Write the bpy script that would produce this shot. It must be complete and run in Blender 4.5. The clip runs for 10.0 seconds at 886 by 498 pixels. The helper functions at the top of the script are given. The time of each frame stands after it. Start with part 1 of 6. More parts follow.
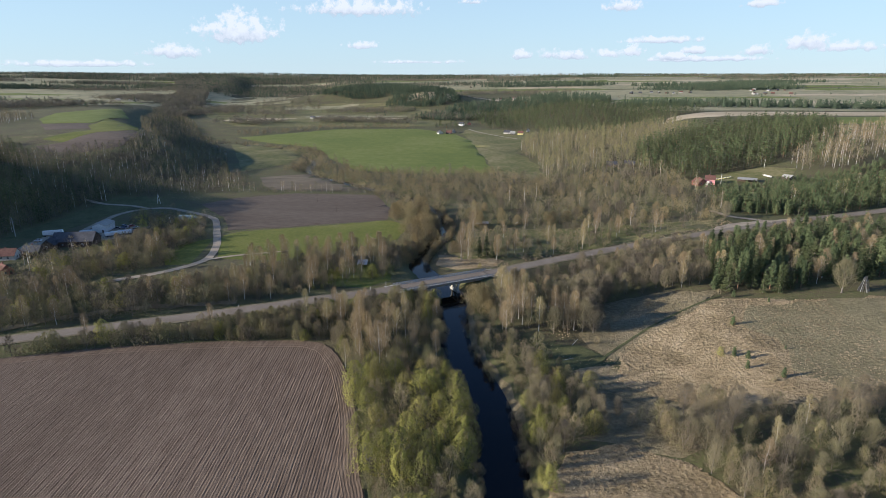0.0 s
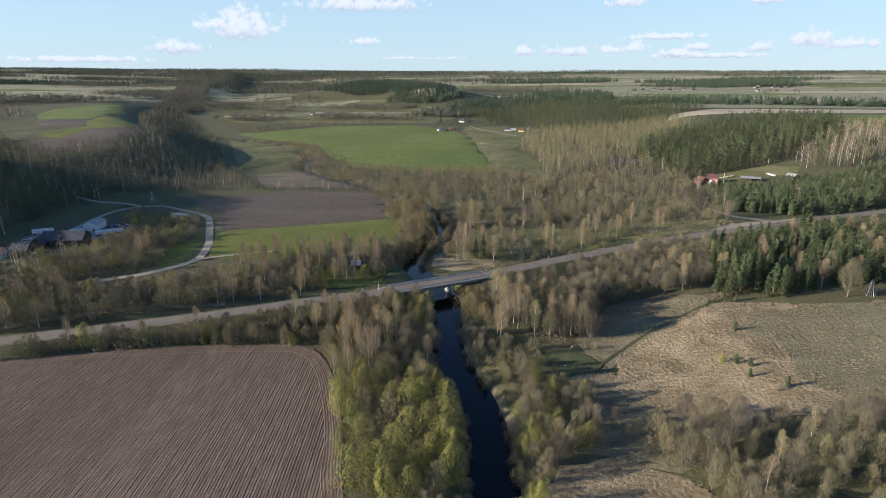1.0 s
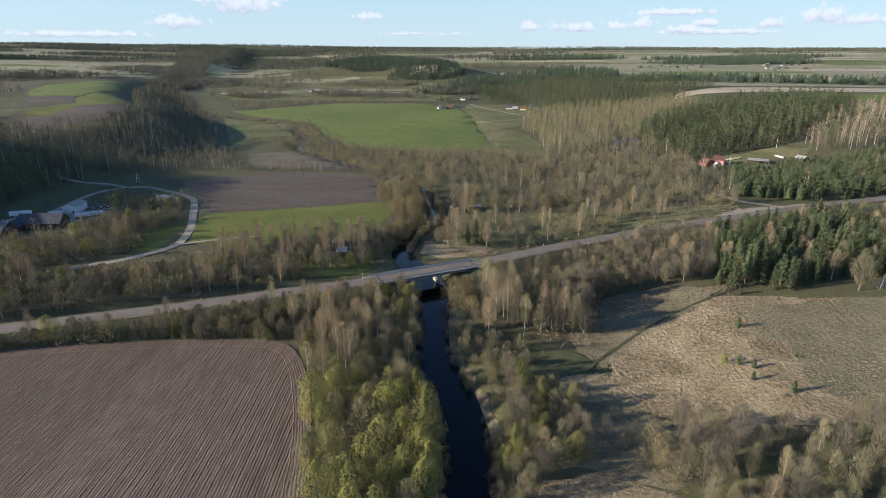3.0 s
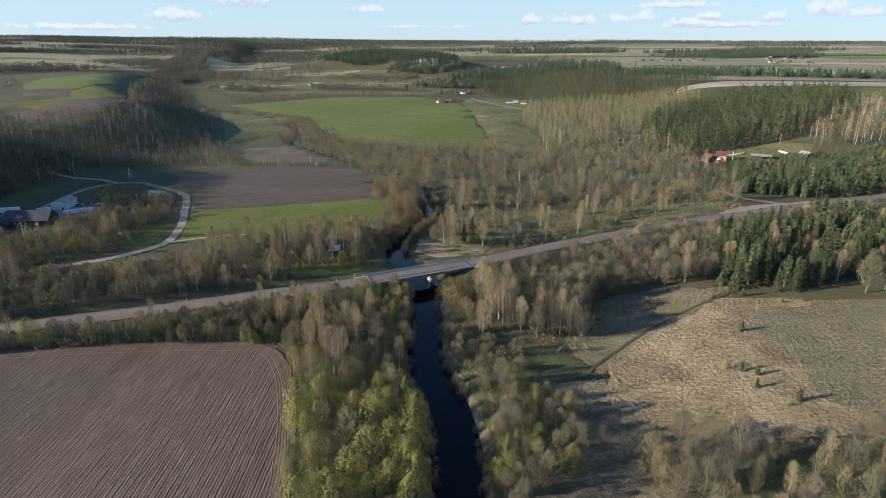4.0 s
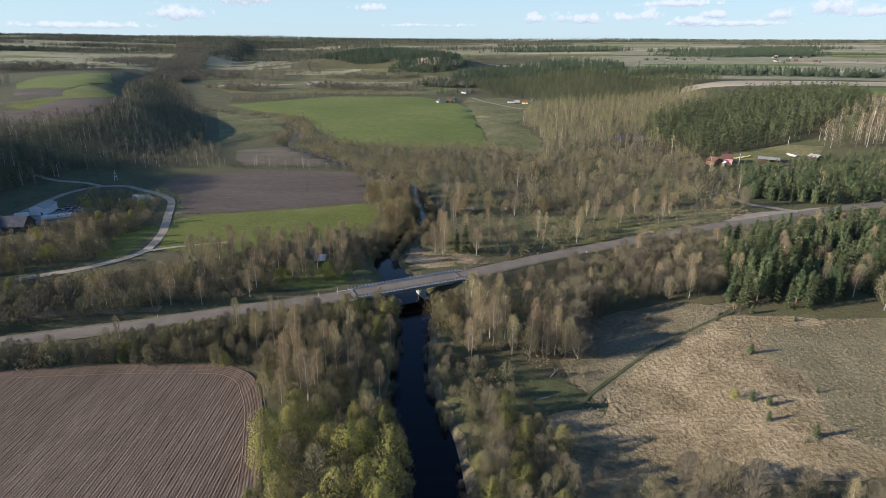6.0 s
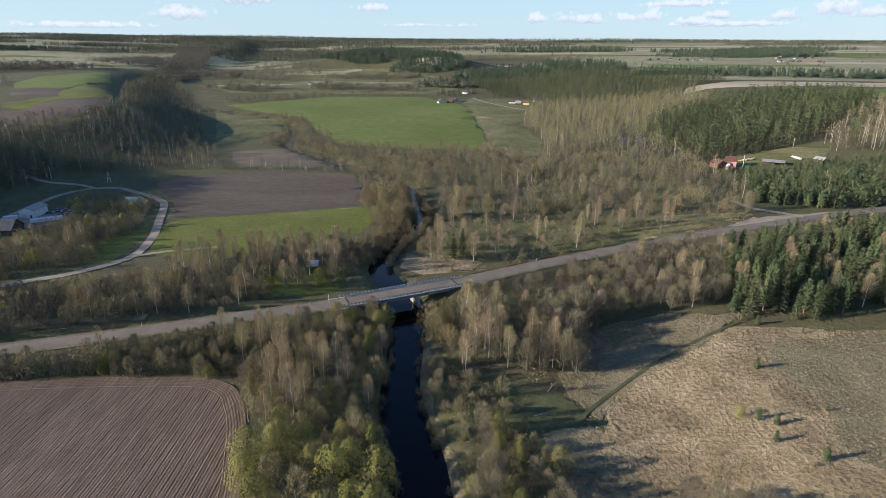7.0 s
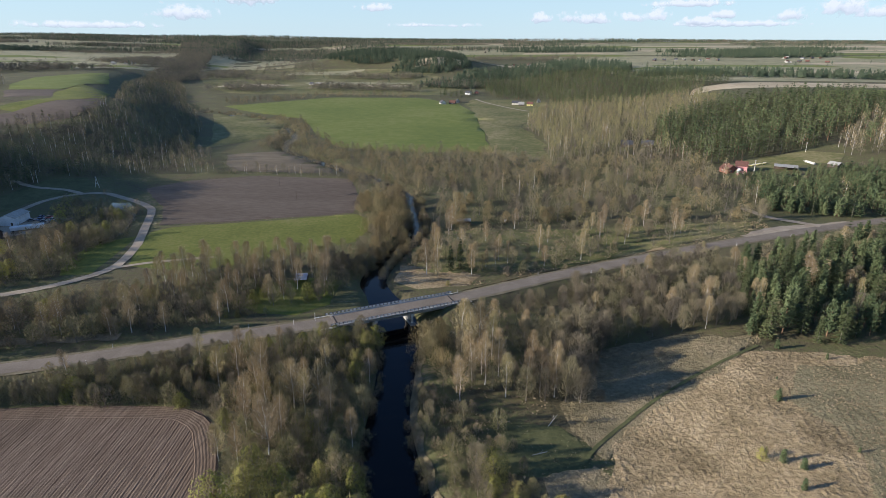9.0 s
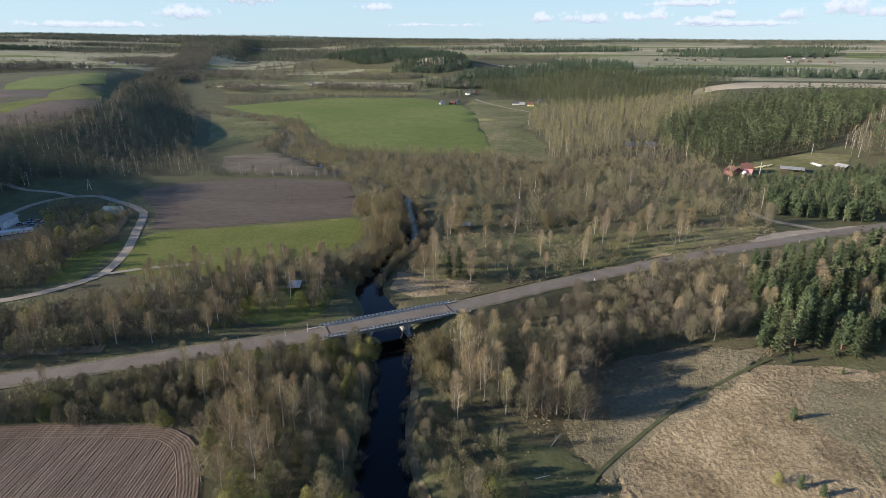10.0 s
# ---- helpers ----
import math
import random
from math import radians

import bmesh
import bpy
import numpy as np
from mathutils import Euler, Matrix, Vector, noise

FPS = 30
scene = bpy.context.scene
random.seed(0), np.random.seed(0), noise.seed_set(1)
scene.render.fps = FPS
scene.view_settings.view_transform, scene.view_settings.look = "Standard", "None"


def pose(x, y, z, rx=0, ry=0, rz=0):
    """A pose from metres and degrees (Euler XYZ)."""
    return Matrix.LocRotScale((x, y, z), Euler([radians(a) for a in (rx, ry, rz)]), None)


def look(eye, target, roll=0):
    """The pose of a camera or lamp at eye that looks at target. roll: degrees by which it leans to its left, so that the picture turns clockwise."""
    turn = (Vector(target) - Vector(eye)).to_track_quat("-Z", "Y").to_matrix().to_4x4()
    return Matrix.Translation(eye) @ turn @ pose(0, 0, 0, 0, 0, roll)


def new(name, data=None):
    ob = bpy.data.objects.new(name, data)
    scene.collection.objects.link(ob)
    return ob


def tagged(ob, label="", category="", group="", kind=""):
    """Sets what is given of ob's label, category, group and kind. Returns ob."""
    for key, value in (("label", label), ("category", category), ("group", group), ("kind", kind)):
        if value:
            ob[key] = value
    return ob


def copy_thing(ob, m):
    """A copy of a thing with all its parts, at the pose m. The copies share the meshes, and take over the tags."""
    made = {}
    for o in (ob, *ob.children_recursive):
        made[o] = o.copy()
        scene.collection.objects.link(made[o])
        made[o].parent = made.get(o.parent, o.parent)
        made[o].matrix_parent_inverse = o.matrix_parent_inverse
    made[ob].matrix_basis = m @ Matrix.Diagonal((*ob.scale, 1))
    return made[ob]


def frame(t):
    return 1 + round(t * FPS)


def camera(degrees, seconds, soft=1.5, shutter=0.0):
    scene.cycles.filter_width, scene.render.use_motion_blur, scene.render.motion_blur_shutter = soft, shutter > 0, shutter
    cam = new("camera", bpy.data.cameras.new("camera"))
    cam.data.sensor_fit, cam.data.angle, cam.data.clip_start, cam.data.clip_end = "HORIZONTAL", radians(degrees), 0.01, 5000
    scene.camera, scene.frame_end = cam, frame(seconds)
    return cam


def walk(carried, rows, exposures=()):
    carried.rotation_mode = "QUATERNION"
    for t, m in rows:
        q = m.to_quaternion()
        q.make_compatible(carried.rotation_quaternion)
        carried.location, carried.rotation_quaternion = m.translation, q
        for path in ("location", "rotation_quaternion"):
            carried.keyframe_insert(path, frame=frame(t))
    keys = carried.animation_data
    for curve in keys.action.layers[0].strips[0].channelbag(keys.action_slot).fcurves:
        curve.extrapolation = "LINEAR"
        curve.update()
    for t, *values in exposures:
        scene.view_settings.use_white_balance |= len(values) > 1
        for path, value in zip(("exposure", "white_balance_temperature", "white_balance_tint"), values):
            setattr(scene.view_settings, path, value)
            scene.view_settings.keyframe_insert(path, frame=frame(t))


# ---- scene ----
cam = camera(74.3, 10.0, soft=0.6)
PATH = [
    (0, (2.87, 1.769, 100.08), (2.783, 3.681, 99.502), -0.2),
    (0.5, (4.5, 5.525, 100.025), (4.41, 7.437, 99.445), -0.1),
    (1, (6.046, 9.2, 99.957), (5.952, 11.109, 99.368), -0.1),
    (1.5, (7.624, 12.98, 99.883), (7.527, 14.882, 99.274), -0.1),
    (2, (9.237, 16.742, 99.742), (9.137, 18.638, 99.114), -0.1),
    (2.5, (10.776, 20.457, 99.663), (10.673, 22.347, 99.018), -0.0),
    (4, (14.571, 31.643, 99.496), (14.462, 33.521, 98.817), 0.1),
    (4.5, (15.735, 35.485, 99.586), (15.624, 37.361, 98.902), 0.1),
    (5, (16.877, 39.394, 99.585), (16.765, 41.27, 98.902), 0.1),
    (5.5, (17.997, 43.287, 99.535), (17.881, 45.163, 98.852), 0.1),
    (7, (21.408, 55.036, 99.486), (21.281, 56.911, 98.803), 0.2),
    (7.5, (22.162, 58.94, 99.607), (22.031, 60.815, 98.923), 0.2),
    (8, (22.821, 62.7, 99.624), (22.686, 64.575, 98.941), 0.2),
    (8.5, (23.226, 66.711, 99.553), (23.088, 68.586, 98.871), 0.2),
    (9, (23.584, 70.924, 99.505), (23.444, 72.798, 98.822), 0.2),
    (9.5, (23.821, 75.216, 99.45), (23.68, 77.09, 98.767), 0.2),
    (10, (23.909, 79.479, 99.382), (23.767, 81.354, 98.698), 0.2),
]
EXPOSURE = [(0, 0.92, 5700, 10), (10, 0.92, 5700, 10)]
walk(cam, [(t, look(eye, target, roll)) for t, eye, target, roll in PATH], EXPOSURE)

# ---- world, sun ----
SUN_EL, SUN_AZ = 15.5, 193.0
world = bpy.data.worlds.new("world")
scene.world = world
world.use_nodes = True
wn, wl = world.node_tree.nodes, world.node_tree.links
sky = wn.new("ShaderNodeTexSky")
sky.sky_type, sky.sun_disc = "NISHITA", False
sky.sun_elevation, sky.sun_rotation = radians(SUN_EL), radians(90 - SUN_AZ)
sky.air_density, sky.dust_density, sky.ozone_density = 1.0, 0.0, 3.0
pale = wn.new("ShaderNodeMix")
pale.data_type = "RGBA"
pale.inputs[7].default_value = (4.4, 5.3, 4.95, 1)
wl.new(sky.outputs[0], pale.inputs[6])
wtc, wsep, wfade = wn.new("ShaderNodeTexCoord"), wn.new("ShaderNodeSeparateXYZ"), wn.new("ShaderNodeMapRange")
wl.new(wtc.outputs["Generated"], wsep.inputs[0])
wl.new(wsep.outputs[2], wfade.inputs[0])
wfade.interpolation_type = "SMOOTHSTEP"
for k, v in ((1, 0.0), (2, 0.5), (3, 0.8), (4, 0.0)):
    wfade.inputs[k].default_value = v
wl.new(wfade.outputs[0], pale.inputs[0])
tint = wn.new("ShaderNodeMix")
tint.data_type, tint.blend_type, tint.inputs[0].default_value = "RGBA", "MULTIPLY", 1.0
tint.inputs[7].default_value = (0.95, 0.97, 1.09, 1)
wl.new(pale.outputs[2], tint.inputs[6])
wl.new(tint.outputs[2], wn["Background"].inputs[0])
wn["Background"].inputs[1].default_value = 0.081
sun_data = bpy.data.lights.new("sun", "SUN")
sun_data.energy, sun_data.angle, sun_data.color = 5.0, radians(0.55), (1.0, 0.84, 0.66)
sun = new("sun", sun_data)
sd = Vector((math.cos(radians(SUN_AZ)) * math.cos(radians(SUN_EL)), math.sin(radians(SUN_AZ)) * math.cos(radians(SUN_EL)), math.sin(radians(SUN_EL))))
sun.matrix_world = look(sd * 500, (0, 0, 0))

# ---- materials ----
def nodes_of(name):
    m = bpy.data.materials.new(name)
    m.use_nodes = True
    n, l = m.node_tree.nodes, m.node_tree.links
    return m, n, l, n["Principled BSDF"]


def ramp_node(n, cols, lo=0.3, hi=0.7):
    r = n.new("ShaderNodeValToRGB")
    e = r.color_ramp.elements
    while len(e) < len(cols):
        e.new(0.5)
    for i, c in enumerate(cols):
        e[i].position = lo + (hi - lo) * i / max(1, len(cols) - 1)
        e[i].color = (*c, 1)
    return r


def noise_node(n, l, coord, scale, detail=4.0, rough=0.55, distort=0.0):
    t = n.new("ShaderNodeTexNoise")
    t.inputs["Scale"].default_value, t.inputs["Detail"].default_value = scale, detail
    t.inputs["Roughness"].default_value, t.inputs["Distortion"].default_value = rough, distort
    l.new(coord, t.inputs["Vector"])
    return t


def mixer(n, l, a, b, fac, mode="MIX"):
    m = n.new("ShaderNodeMix")
    m.data_type, m.blend_type = "RGBA", mode
    if isinstance(fac, float):
        m.inputs[0].default_value = fac
    else:
        l.new(fac, m.inputs[0])
    for s, v in ((6, a), (7, b)):
        if isinstance(v, tuple):
            m.inputs[s].default_value = (*v, 1)
        else:
            l.new(v, m.inputs[s])
    return m.outputs[2]


def surface(name, cols, scale, fine, rough=0.9, bump=0.3, dist=0.2, gloss=0.2, stretch=None, metal=0.0, fine_mix=0.5):
    """Two scales of noise over a colour ramp, with relief from the finer one."""
    m, n, l, p = nodes_of(name)
    tc = n.new("ShaderNodeTexCoord")
    co = tc.outputs["Object"]
    if stretch:
        mp = n.new("ShaderNodeMapping")
        mp.inputs["Rotation"].default_value = (0, 0, radians(stretch[0]))
        mp.inputs["Scale"].default_value = stretch[1]
        l.new(co, mp.inputs["Vector"])
        co = mp.outputs[0]
    a = noise_node(n, l, co, scale, 5.0, 0.6, 0.4)
    b = noise_node(n, l, co, fine, 6.0, 0.65)
    mx = n.new("ShaderNodeMix")
    mx.inputs[0].default_value = fine_mix
    l.new(a.outputs[0], mx.inputs[2])
    l.new(b.outputs[0], mx.inputs[3])
    r = ramp_node(n, cols, 0.36, 0.64)
    l.new(mx.outputs[0], r.inputs[0])
    l.new(r.outputs[0], p.inputs["Base Color"])
    p.inputs["Roughness"].default_value = rough
    p.inputs["Metallic"].default_value = metal
    p.inputs["Specular IOR Level"].default_value = gloss
    bp = n.new("ShaderNodeBump")
    bp.inputs["Strength"].default_value, bp.inputs["Distance"].default_value = bump, dist
    l.new(b.outputs[0], bp.inputs["Height"])
    l.new(bp.outputs[0], p.inputs["Normal"])
    return m


def foliage(name, tones, translucent=0.0):
    """Twigs, needles and leaves: the tone changes from plant to plant, and a little from piece to piece."""
    m, n, l, p = nodes_of(name)
    geo, info, at = n.new("ShaderNodeNewGeometry"), n.new("ShaderNodeObjectInfo"), n.new("ShaderNodeAttribute")
    at.attribute_name = "tone"

    def calc(op, a, b):
        q = n.new("ShaderNodeMath")
        q.operation = op
        for k, v in enumerate((a, b)):
            if isinstance(v, float):
                q.inputs[k].default_value = v
            else:
                l.new(v, q.inputs[k])
        return q.outputs[0]

    plant_tone = calc("FRACT", calc("ADD", info.outputs["Random"], at.outputs["Fac"]), 0.0)
    tone = calc("ADD", calc("MULTIPLY", plant_tone, 0.86), calc("MULTIPLY", geo.outputs["Random Per Island"], 0.14))
    r = ramp_node(n, tones, 0.06, 0.94)
    l.new(tone, r.inputs[0])
    l.new(r.outputs[0], p.inputs["Base Color"])
    p.inputs["Roughness"].default_value, p.inputs["Specular IOR Level"].default_value = 0.8, 0.15
    if translucent:
        tr = n.new("ShaderNodeBsdfTranslucent")
        l.new(r.outputs[0], tr.inputs[0])
        ms = n.new("ShaderNodeMixShader")
        ms.inputs[0].default_value = translucent
        l.new(p.outputs[0], ms.inputs[1])
        l.new(tr.outputs[0], ms.inputs[2])
        l.new(ms.outputs[0], n["Material Output"].inputs[0])
    return m


M_GROUND = surface("winter_grass_ground", [(0.055, 0.05, 0.028), (0.115, 0.098, 0.052), (0.10, 0.105, 0.04), (0.21, 0.17, 0.095)], 0.035, 0.55, bump=0.9, dist=0.5)
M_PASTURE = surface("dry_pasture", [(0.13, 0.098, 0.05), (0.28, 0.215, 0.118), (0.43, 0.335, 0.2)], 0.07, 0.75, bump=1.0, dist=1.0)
# pasture grass in a browner tone, darkened in colour for the wood's shade
M_SHADEDBROWN = surface("shaded_brown_grass", [(0.11, 0.093, 0.052), (0.195, 0.162, 0.09), (0.29, 0.235, 0.14)], 0.07, 0.75, bump=1.0, dist=1.0)
M_MEADOW = surface("spring_meadow", [(0.085, 0.10, 0.02), (0.135, 0.148, 0.028), (0.185, 0.175, 0.055)], 0.03, 0.5, bump=0.4, dist=0.2)
M_CROP = surface("winter_crop", [(0.115, 0.145, 0.03), (0.145, 0.172, 0.036), (0.19, 0.20, 0.058)], 0.008, 0.12, bump=0.15, dist=0.1)
M_ROUGH = surface("rough_grass", [(0.085, 0.095, 0.03), (0.15, 0.145, 0.055), (0.25, 0.21, 0.11)], 0.02, 0.25, bump=0.4, dist=0.3)
M_PLOUGH = surface("ploughed_soil", [(0.088, 0.062, 0.041), (0.135, 0.097, 0.066), (0.20, 0.148, 0.103)], 0.03, 1.5, bump=0.8, dist=0.25, stretch=(0, (1, 0.09, 1)), fine_mix=0.6)
M_PLOUGH2 = surface("dark_ploughed_soil", [(0.082, 0.062, 0.045), (0.115, 0.09, 0.066), (0.152, 0.122, 0.092)], 0.02, 0.6, bump=0.5, dist=0.25, stretch=(-20, (0.25, 1, 1)))
M_ASPHALT = surface("worn_asphalt", [(0.15, 0.125, 0.095), (0.195, 0.163, 0.125), (0.24, 0.205, 0.158)], 0.15, 2.5, rough=0.85, bump=0.1, dist=0.02)
M_GRAVEL = surface("pale_gravel", [(0.25, 0.205, 0.145), (0.335, 0.28, 0.205), (0.42, 0.36, 0.27)], 0.2, 2.0, bump=0.4, dist=0.05)
M_SHOULDER = surface("gravel_shoulder", [(0.10, 0.085, 0.05), (0.17, 0.145, 0.09), (0.25, 0.21, 0.14)], 0.25, 1.5, bump=0.5, dist=0.08)
M_CONCRETE = surface("weathered_concrete", [(0.24, 0.23, 0.21), (0.34, 0.33, 0.30), (0.43, 0.42, 0.39)], 0.4, 3.0, bump=0.3, dist=0.03)
M_PALE = surface("sunlit_limestone_concrete", [(0.5, 0.48, 0.42), (0.62, 0.59, 0.52), (0.7, 0.67, 0.6)], 0.5, 3.0, bump=0.3, dist=0.03)
M_STEEL = surface("painted_steel", [(0.3, 0.3, 0.3), (0.42, 0.42, 0.41), (0.52, 0.52, 0.5)], 0.8, 6.0, rough=0.5, bump=0.05, dist=0.01, gloss=0.5)
# dark green of the path; also darkens hollow and yard meadow as painted shade
M_DARKGREEN = surface("dark_green_grass_shade_toned", [(0.058, 0.062, 0.028), (0.088, 0.094, 0.038), (0.125, 0.125, 0.056)], 0.12, 0.9, bump=0.5, dist=0.2)
M_UPPER = surface("greying_dry_grass", [(0.125, 0.106, 0.055), (0.195, 0.168, 0.09), (0.27, 0.23, 0.13)], 0.06, 0.7, bump=1.0, dist=0.8)
M_STUBBLE = surface("pale_stubble", [(0.34, 0.275, 0.17), (0.45, 0.37, 0.24), (0.54, 0.455, 0.31)], 0.02, 0.2, bump=0.3, dist=0.3)
M_UPLAND = surface("pale_upland_grass", [(0.195, 0.188, 0.10), (0.285, 0.265, 0.148), (0.38, 0.335, 0.2)], 0.012, 0.05, bump=0.3, dist=0.5)

M_WATER, _n, _l, _p = nodes_of("river_water")
_p.inputs["Base Color"].default_value = (0.004, 0.004, 0.004, 1)
_p.inputs["Roughness"].default_value = 0.06
_p.inputs["IOR"].default_value = 1.33
_p.inputs["Specular IOR Level"].default_value = 0.32
_tc = _n.new("ShaderNodeTexCoord")
_w = noise_node(_n, _l, _tc.outputs["Object"], 0.9, 4.0)
_b = _n.new("ShaderNodeBump")
_b.inputs["Strength"].default_value, _b.inputs["Distance"].default_value = 0.12, 0.06
_l.new(_w.outputs[0], _b.inputs["Height"])
_l.new(_b.outputs[0], _p.inputs["Normal"])

# ---- relief ----
def sstep(a, b, v):
    u = np.clip((v - a) / (b - a), 0.0, 1.0)
    return u * u * (3 - 2 * u)


# centre line and width of the river, centre line and height of the road
RIVER = [(8, -400, 12), (13, 60, 11.5), (12.5, 122, 11.5), (12.5, 141, 11.5), (11, 155, 11.5), (6.5, 173, 13), (1, 190, 12.5), (-1.5, 207, 9), (-2.5, 224, 9), (-4.5, 243, 11.5), (-7, 260, 12), (-14, 277, 10.5), (-19, 288, 8),
         (-23.5, 299, 8.5), (-23, 314, 8), (-20, 332, 7.5), (-12.5, 369, 8), (-19, 403, 8), (-27, 436, 9), (-60, 490, 9), (-110, 540, 7), (-165, 605, 6), (-183, 690, 6), (-260, 800, 6), (-381, 880, 6), (-480, 1050, 6), (-700, 1500, 14)]
ROAD = [(-420, 110, 4.0), (-300, 150, 4.3), (-200, 183, 4.6), (-130, 210, 5.0), (-98, 222, 5.3), (-66, 235.5, 5.7), (-29.5, 250.5, 6.0), (11, 272, 6.1), (35, 287, 6.1), (59, 302, 6.2), (114, 332, 6.8), (146, 347, 7.4), (184, 364, 8.1), (215, 377, 8.6), (330, 420, 12), (600, 560, 26)]
GRAVEL_ROAD = [(-176, 263), (-167, 269), (-158, 275), (-150, 282.5), (-144.5, 290), (-141, 298), (-141, 308), (-147, 330), (-158, 356), (-167, 377), (-176, 394), (-190, 406), (-207, 416), (-225, 425), (-241, 420), (-250, 404), (-250, 380), (-247, 352)]
BRIDGE_A, BRIDGE_B = Vector((-28.5, 251.0)), Vector((12.5, 272.9))


def smooth_line(pts, per=8):
    """Points on a smooth curve through pts."""
    p = np.array(pts, float)
    p = np.vstack([2 * p[0] - p[1], p, 2 * p[-1] - p[-2]])
    out = []
    for i in range(1, len(p) - 2):
        for u in np.linspace(0, 1, per, endpoint=False):
            a, b, c, d = p[i - 1], p[i], p[i + 1], p[i + 2]
            out.append(0.5 * (2 * b + (c - a) * u + (2 * a - 5 * b + 4 * c - d) * u * u + (3 * b - a - 3 * c + d) * u ** 3))
    out.append(p[-2])
    return np.array(out)


RIVER_S, ROAD_S, GRAVEL_S = smooth_line(RIVER, 5), smooth_line(ROAD, 6), smooth_line(GRAVEL_ROAD, 5)


def near_line(line, x, y):
    """Distance to a line, and the line's third value at the nearest point."""
    best, val = np.full(np.shape(x), 1e9), np.zeros(np.shape(x))
    for a, b in zip(line[:-1], line[1:]):
        dx, dy = b[0] - a[0], b[1] - a[1]
        u = np.clip(((x - a[0]) * dx + (y - a[1]) * dy) / (dx * dx + dy * dy), 0, 1)
        d = np.hypot(x - a[0] - u * dx, y - a[1] - u * dy)
        if len(a) > 2:
            val = np.where(d < best, a[2] + u * (b[2] - a[2]), val)
        best = np.minimum(best, d)
    return best, val


# far hills: centre, half widths, height
HILLS = [(-330, 1900, 230, 150, 46), (-110, 1720, 150, 110, 32), (-900, 2380, 320, 160, 10), (-1650, 4100, 500, 250, 16), (-2600, 3500, 600, 250, 14), (180, 1560, 220, 110, 12), (700, 4150, 500, 200, 8)]


def height(x, y):
    x, y = np.asarray(x, float), np.asarray(y, float)
    z = 2.0 + 0.5 * np.sin(x * 0.021 + 1) * np.sin(y * 0.017)
    z = z + (5.5 * sstep(57, 112, x) + 3.0 * sstep(100, 190, x)) * (1 - sstep(250, 330, y)) + 6.0 * sstep(60, 170, x) * sstep(250, 330, y)
    z = z + 24.0 * sstep(150, 400, x) * sstep(380, 620, y)
    z = np.where(y > 700, np.maximum(z, 2 + 26.0 * sstep(60, 260, x) * sstep(700, 1250, y)), z)
    edge = -215 - 0.13 * (y - 300) - 0.22 * np.maximum(0, y - 560) - 0.22 * np.maximum(0, y - 700) + 0.23 * np.maximum(0, y - 1300)
    z = z + 35.0 * sstep(0, 1, (edge - x) / (95 + 60 * sstep(600, 900, y))) * sstep(385, 650, y)
    z = z + (48 - 30 * sstep(395, 480, y)) * sstep(0, 1, (-304 - x) / 65) * sstep(225, 310, y) * (1 - sstep(430, 600, y))
    far, d = sstep(1150, 2300, y), np.hypot(x, y)
    rim = 22 + 50 * sstep(1500, 4400, d) + 6 * np.sin(x * 0.0021) * sstep(1500, 3000, d) * (1 - sstep(3300, 4300, d)) + 14 * sstep(200, 2500, -x) * sstep(3000, 4300, d)
    trough = sstep(-20, 130, x - edge) * sstep(0, 220, -20 - 0.39 * (y - 1600) - x) * (1 - sstep(2700, 3900, y))
    z = z + (rim - (rim - 6) * trough - z) * far
    z = z + (26 - z) * sstep(500, 900, np.abs(x)) * (1 - far) * np.where(x > 0, 0.6, 0.3)
    for hx, hy, rx, ry, up in HILLS:
        z = z + up * np.exp(-((x - hx) / rx) ** 2 - ((y - hy) / ry) ** 2)
    dr, w = near_line(RIVER_S, x, y)
    bank = -1.3 + (z + 1.3) * sstep(-1.5, 5.0, dr - w / 2)
    z = np.where(y < 1100, bank, z)
    dd, zr = near_line(ROAD_S, x, y)
    ax = BRIDGE_B - BRIDGE_A
    s = ((x - BRIDGE_A.x) * ax.x + (y - BRIDGE_A.y) * ax.y) / ax.length_squared
    inside = (s > 0.06) & (s < 0.94)
    gap = np.minimum(np.abs(s - 0.06), np.abs(s - 0.94)) * ax.length * 0.9
    dd = np.where(inside, np.maximum(dd, 4.5 + gap), dd)
    fill = zr - 0.25 - np.maximum(0, dd - 5.2) * 0.62
    cut = zr - 0.25 + np.maximum(0, dd - 6.5) * 0.45
    return np.where(z < fill, fill, np.where(inside, z, np.minimum(z, cut)))


def hz(x, y):
    return float(height(x, y))


def mesh_object(name, verts, faces, mats, parent=None, smooth=False):
    me = bpy.data.meshes.new(name)
    me.from_pydata([tuple(v) for v in verts], [], faces)
    for m in (mats if isinstance(mats, (list, tuple)) else [mats]):
        me.materials.append(m)
    if smooth:
        me.shade_smooth()
    ob = new(name, me)
    if parent:
        ob.parent = parent
    return ob


def part(name, bm, material, parent, label=""):
    me = bpy.data.meshes.new(name)
    bmesh.ops.recalc_face_normals(bm, faces=bm.faces[:])
    bm.to_mesh(me)
    bm.free()
    me.materials.append(material)
    ob = new(name, me)
    ob.parent = parent
    if label:
        ob["label"] = label
    return ob


def spaced(stops):
    out = []
    for (a, _), (b, st) in zip(stops[:-1], stops[1:]):
        out += list(np.arange(a, b, st))
    return np.array(out + [stops[-1][0]])


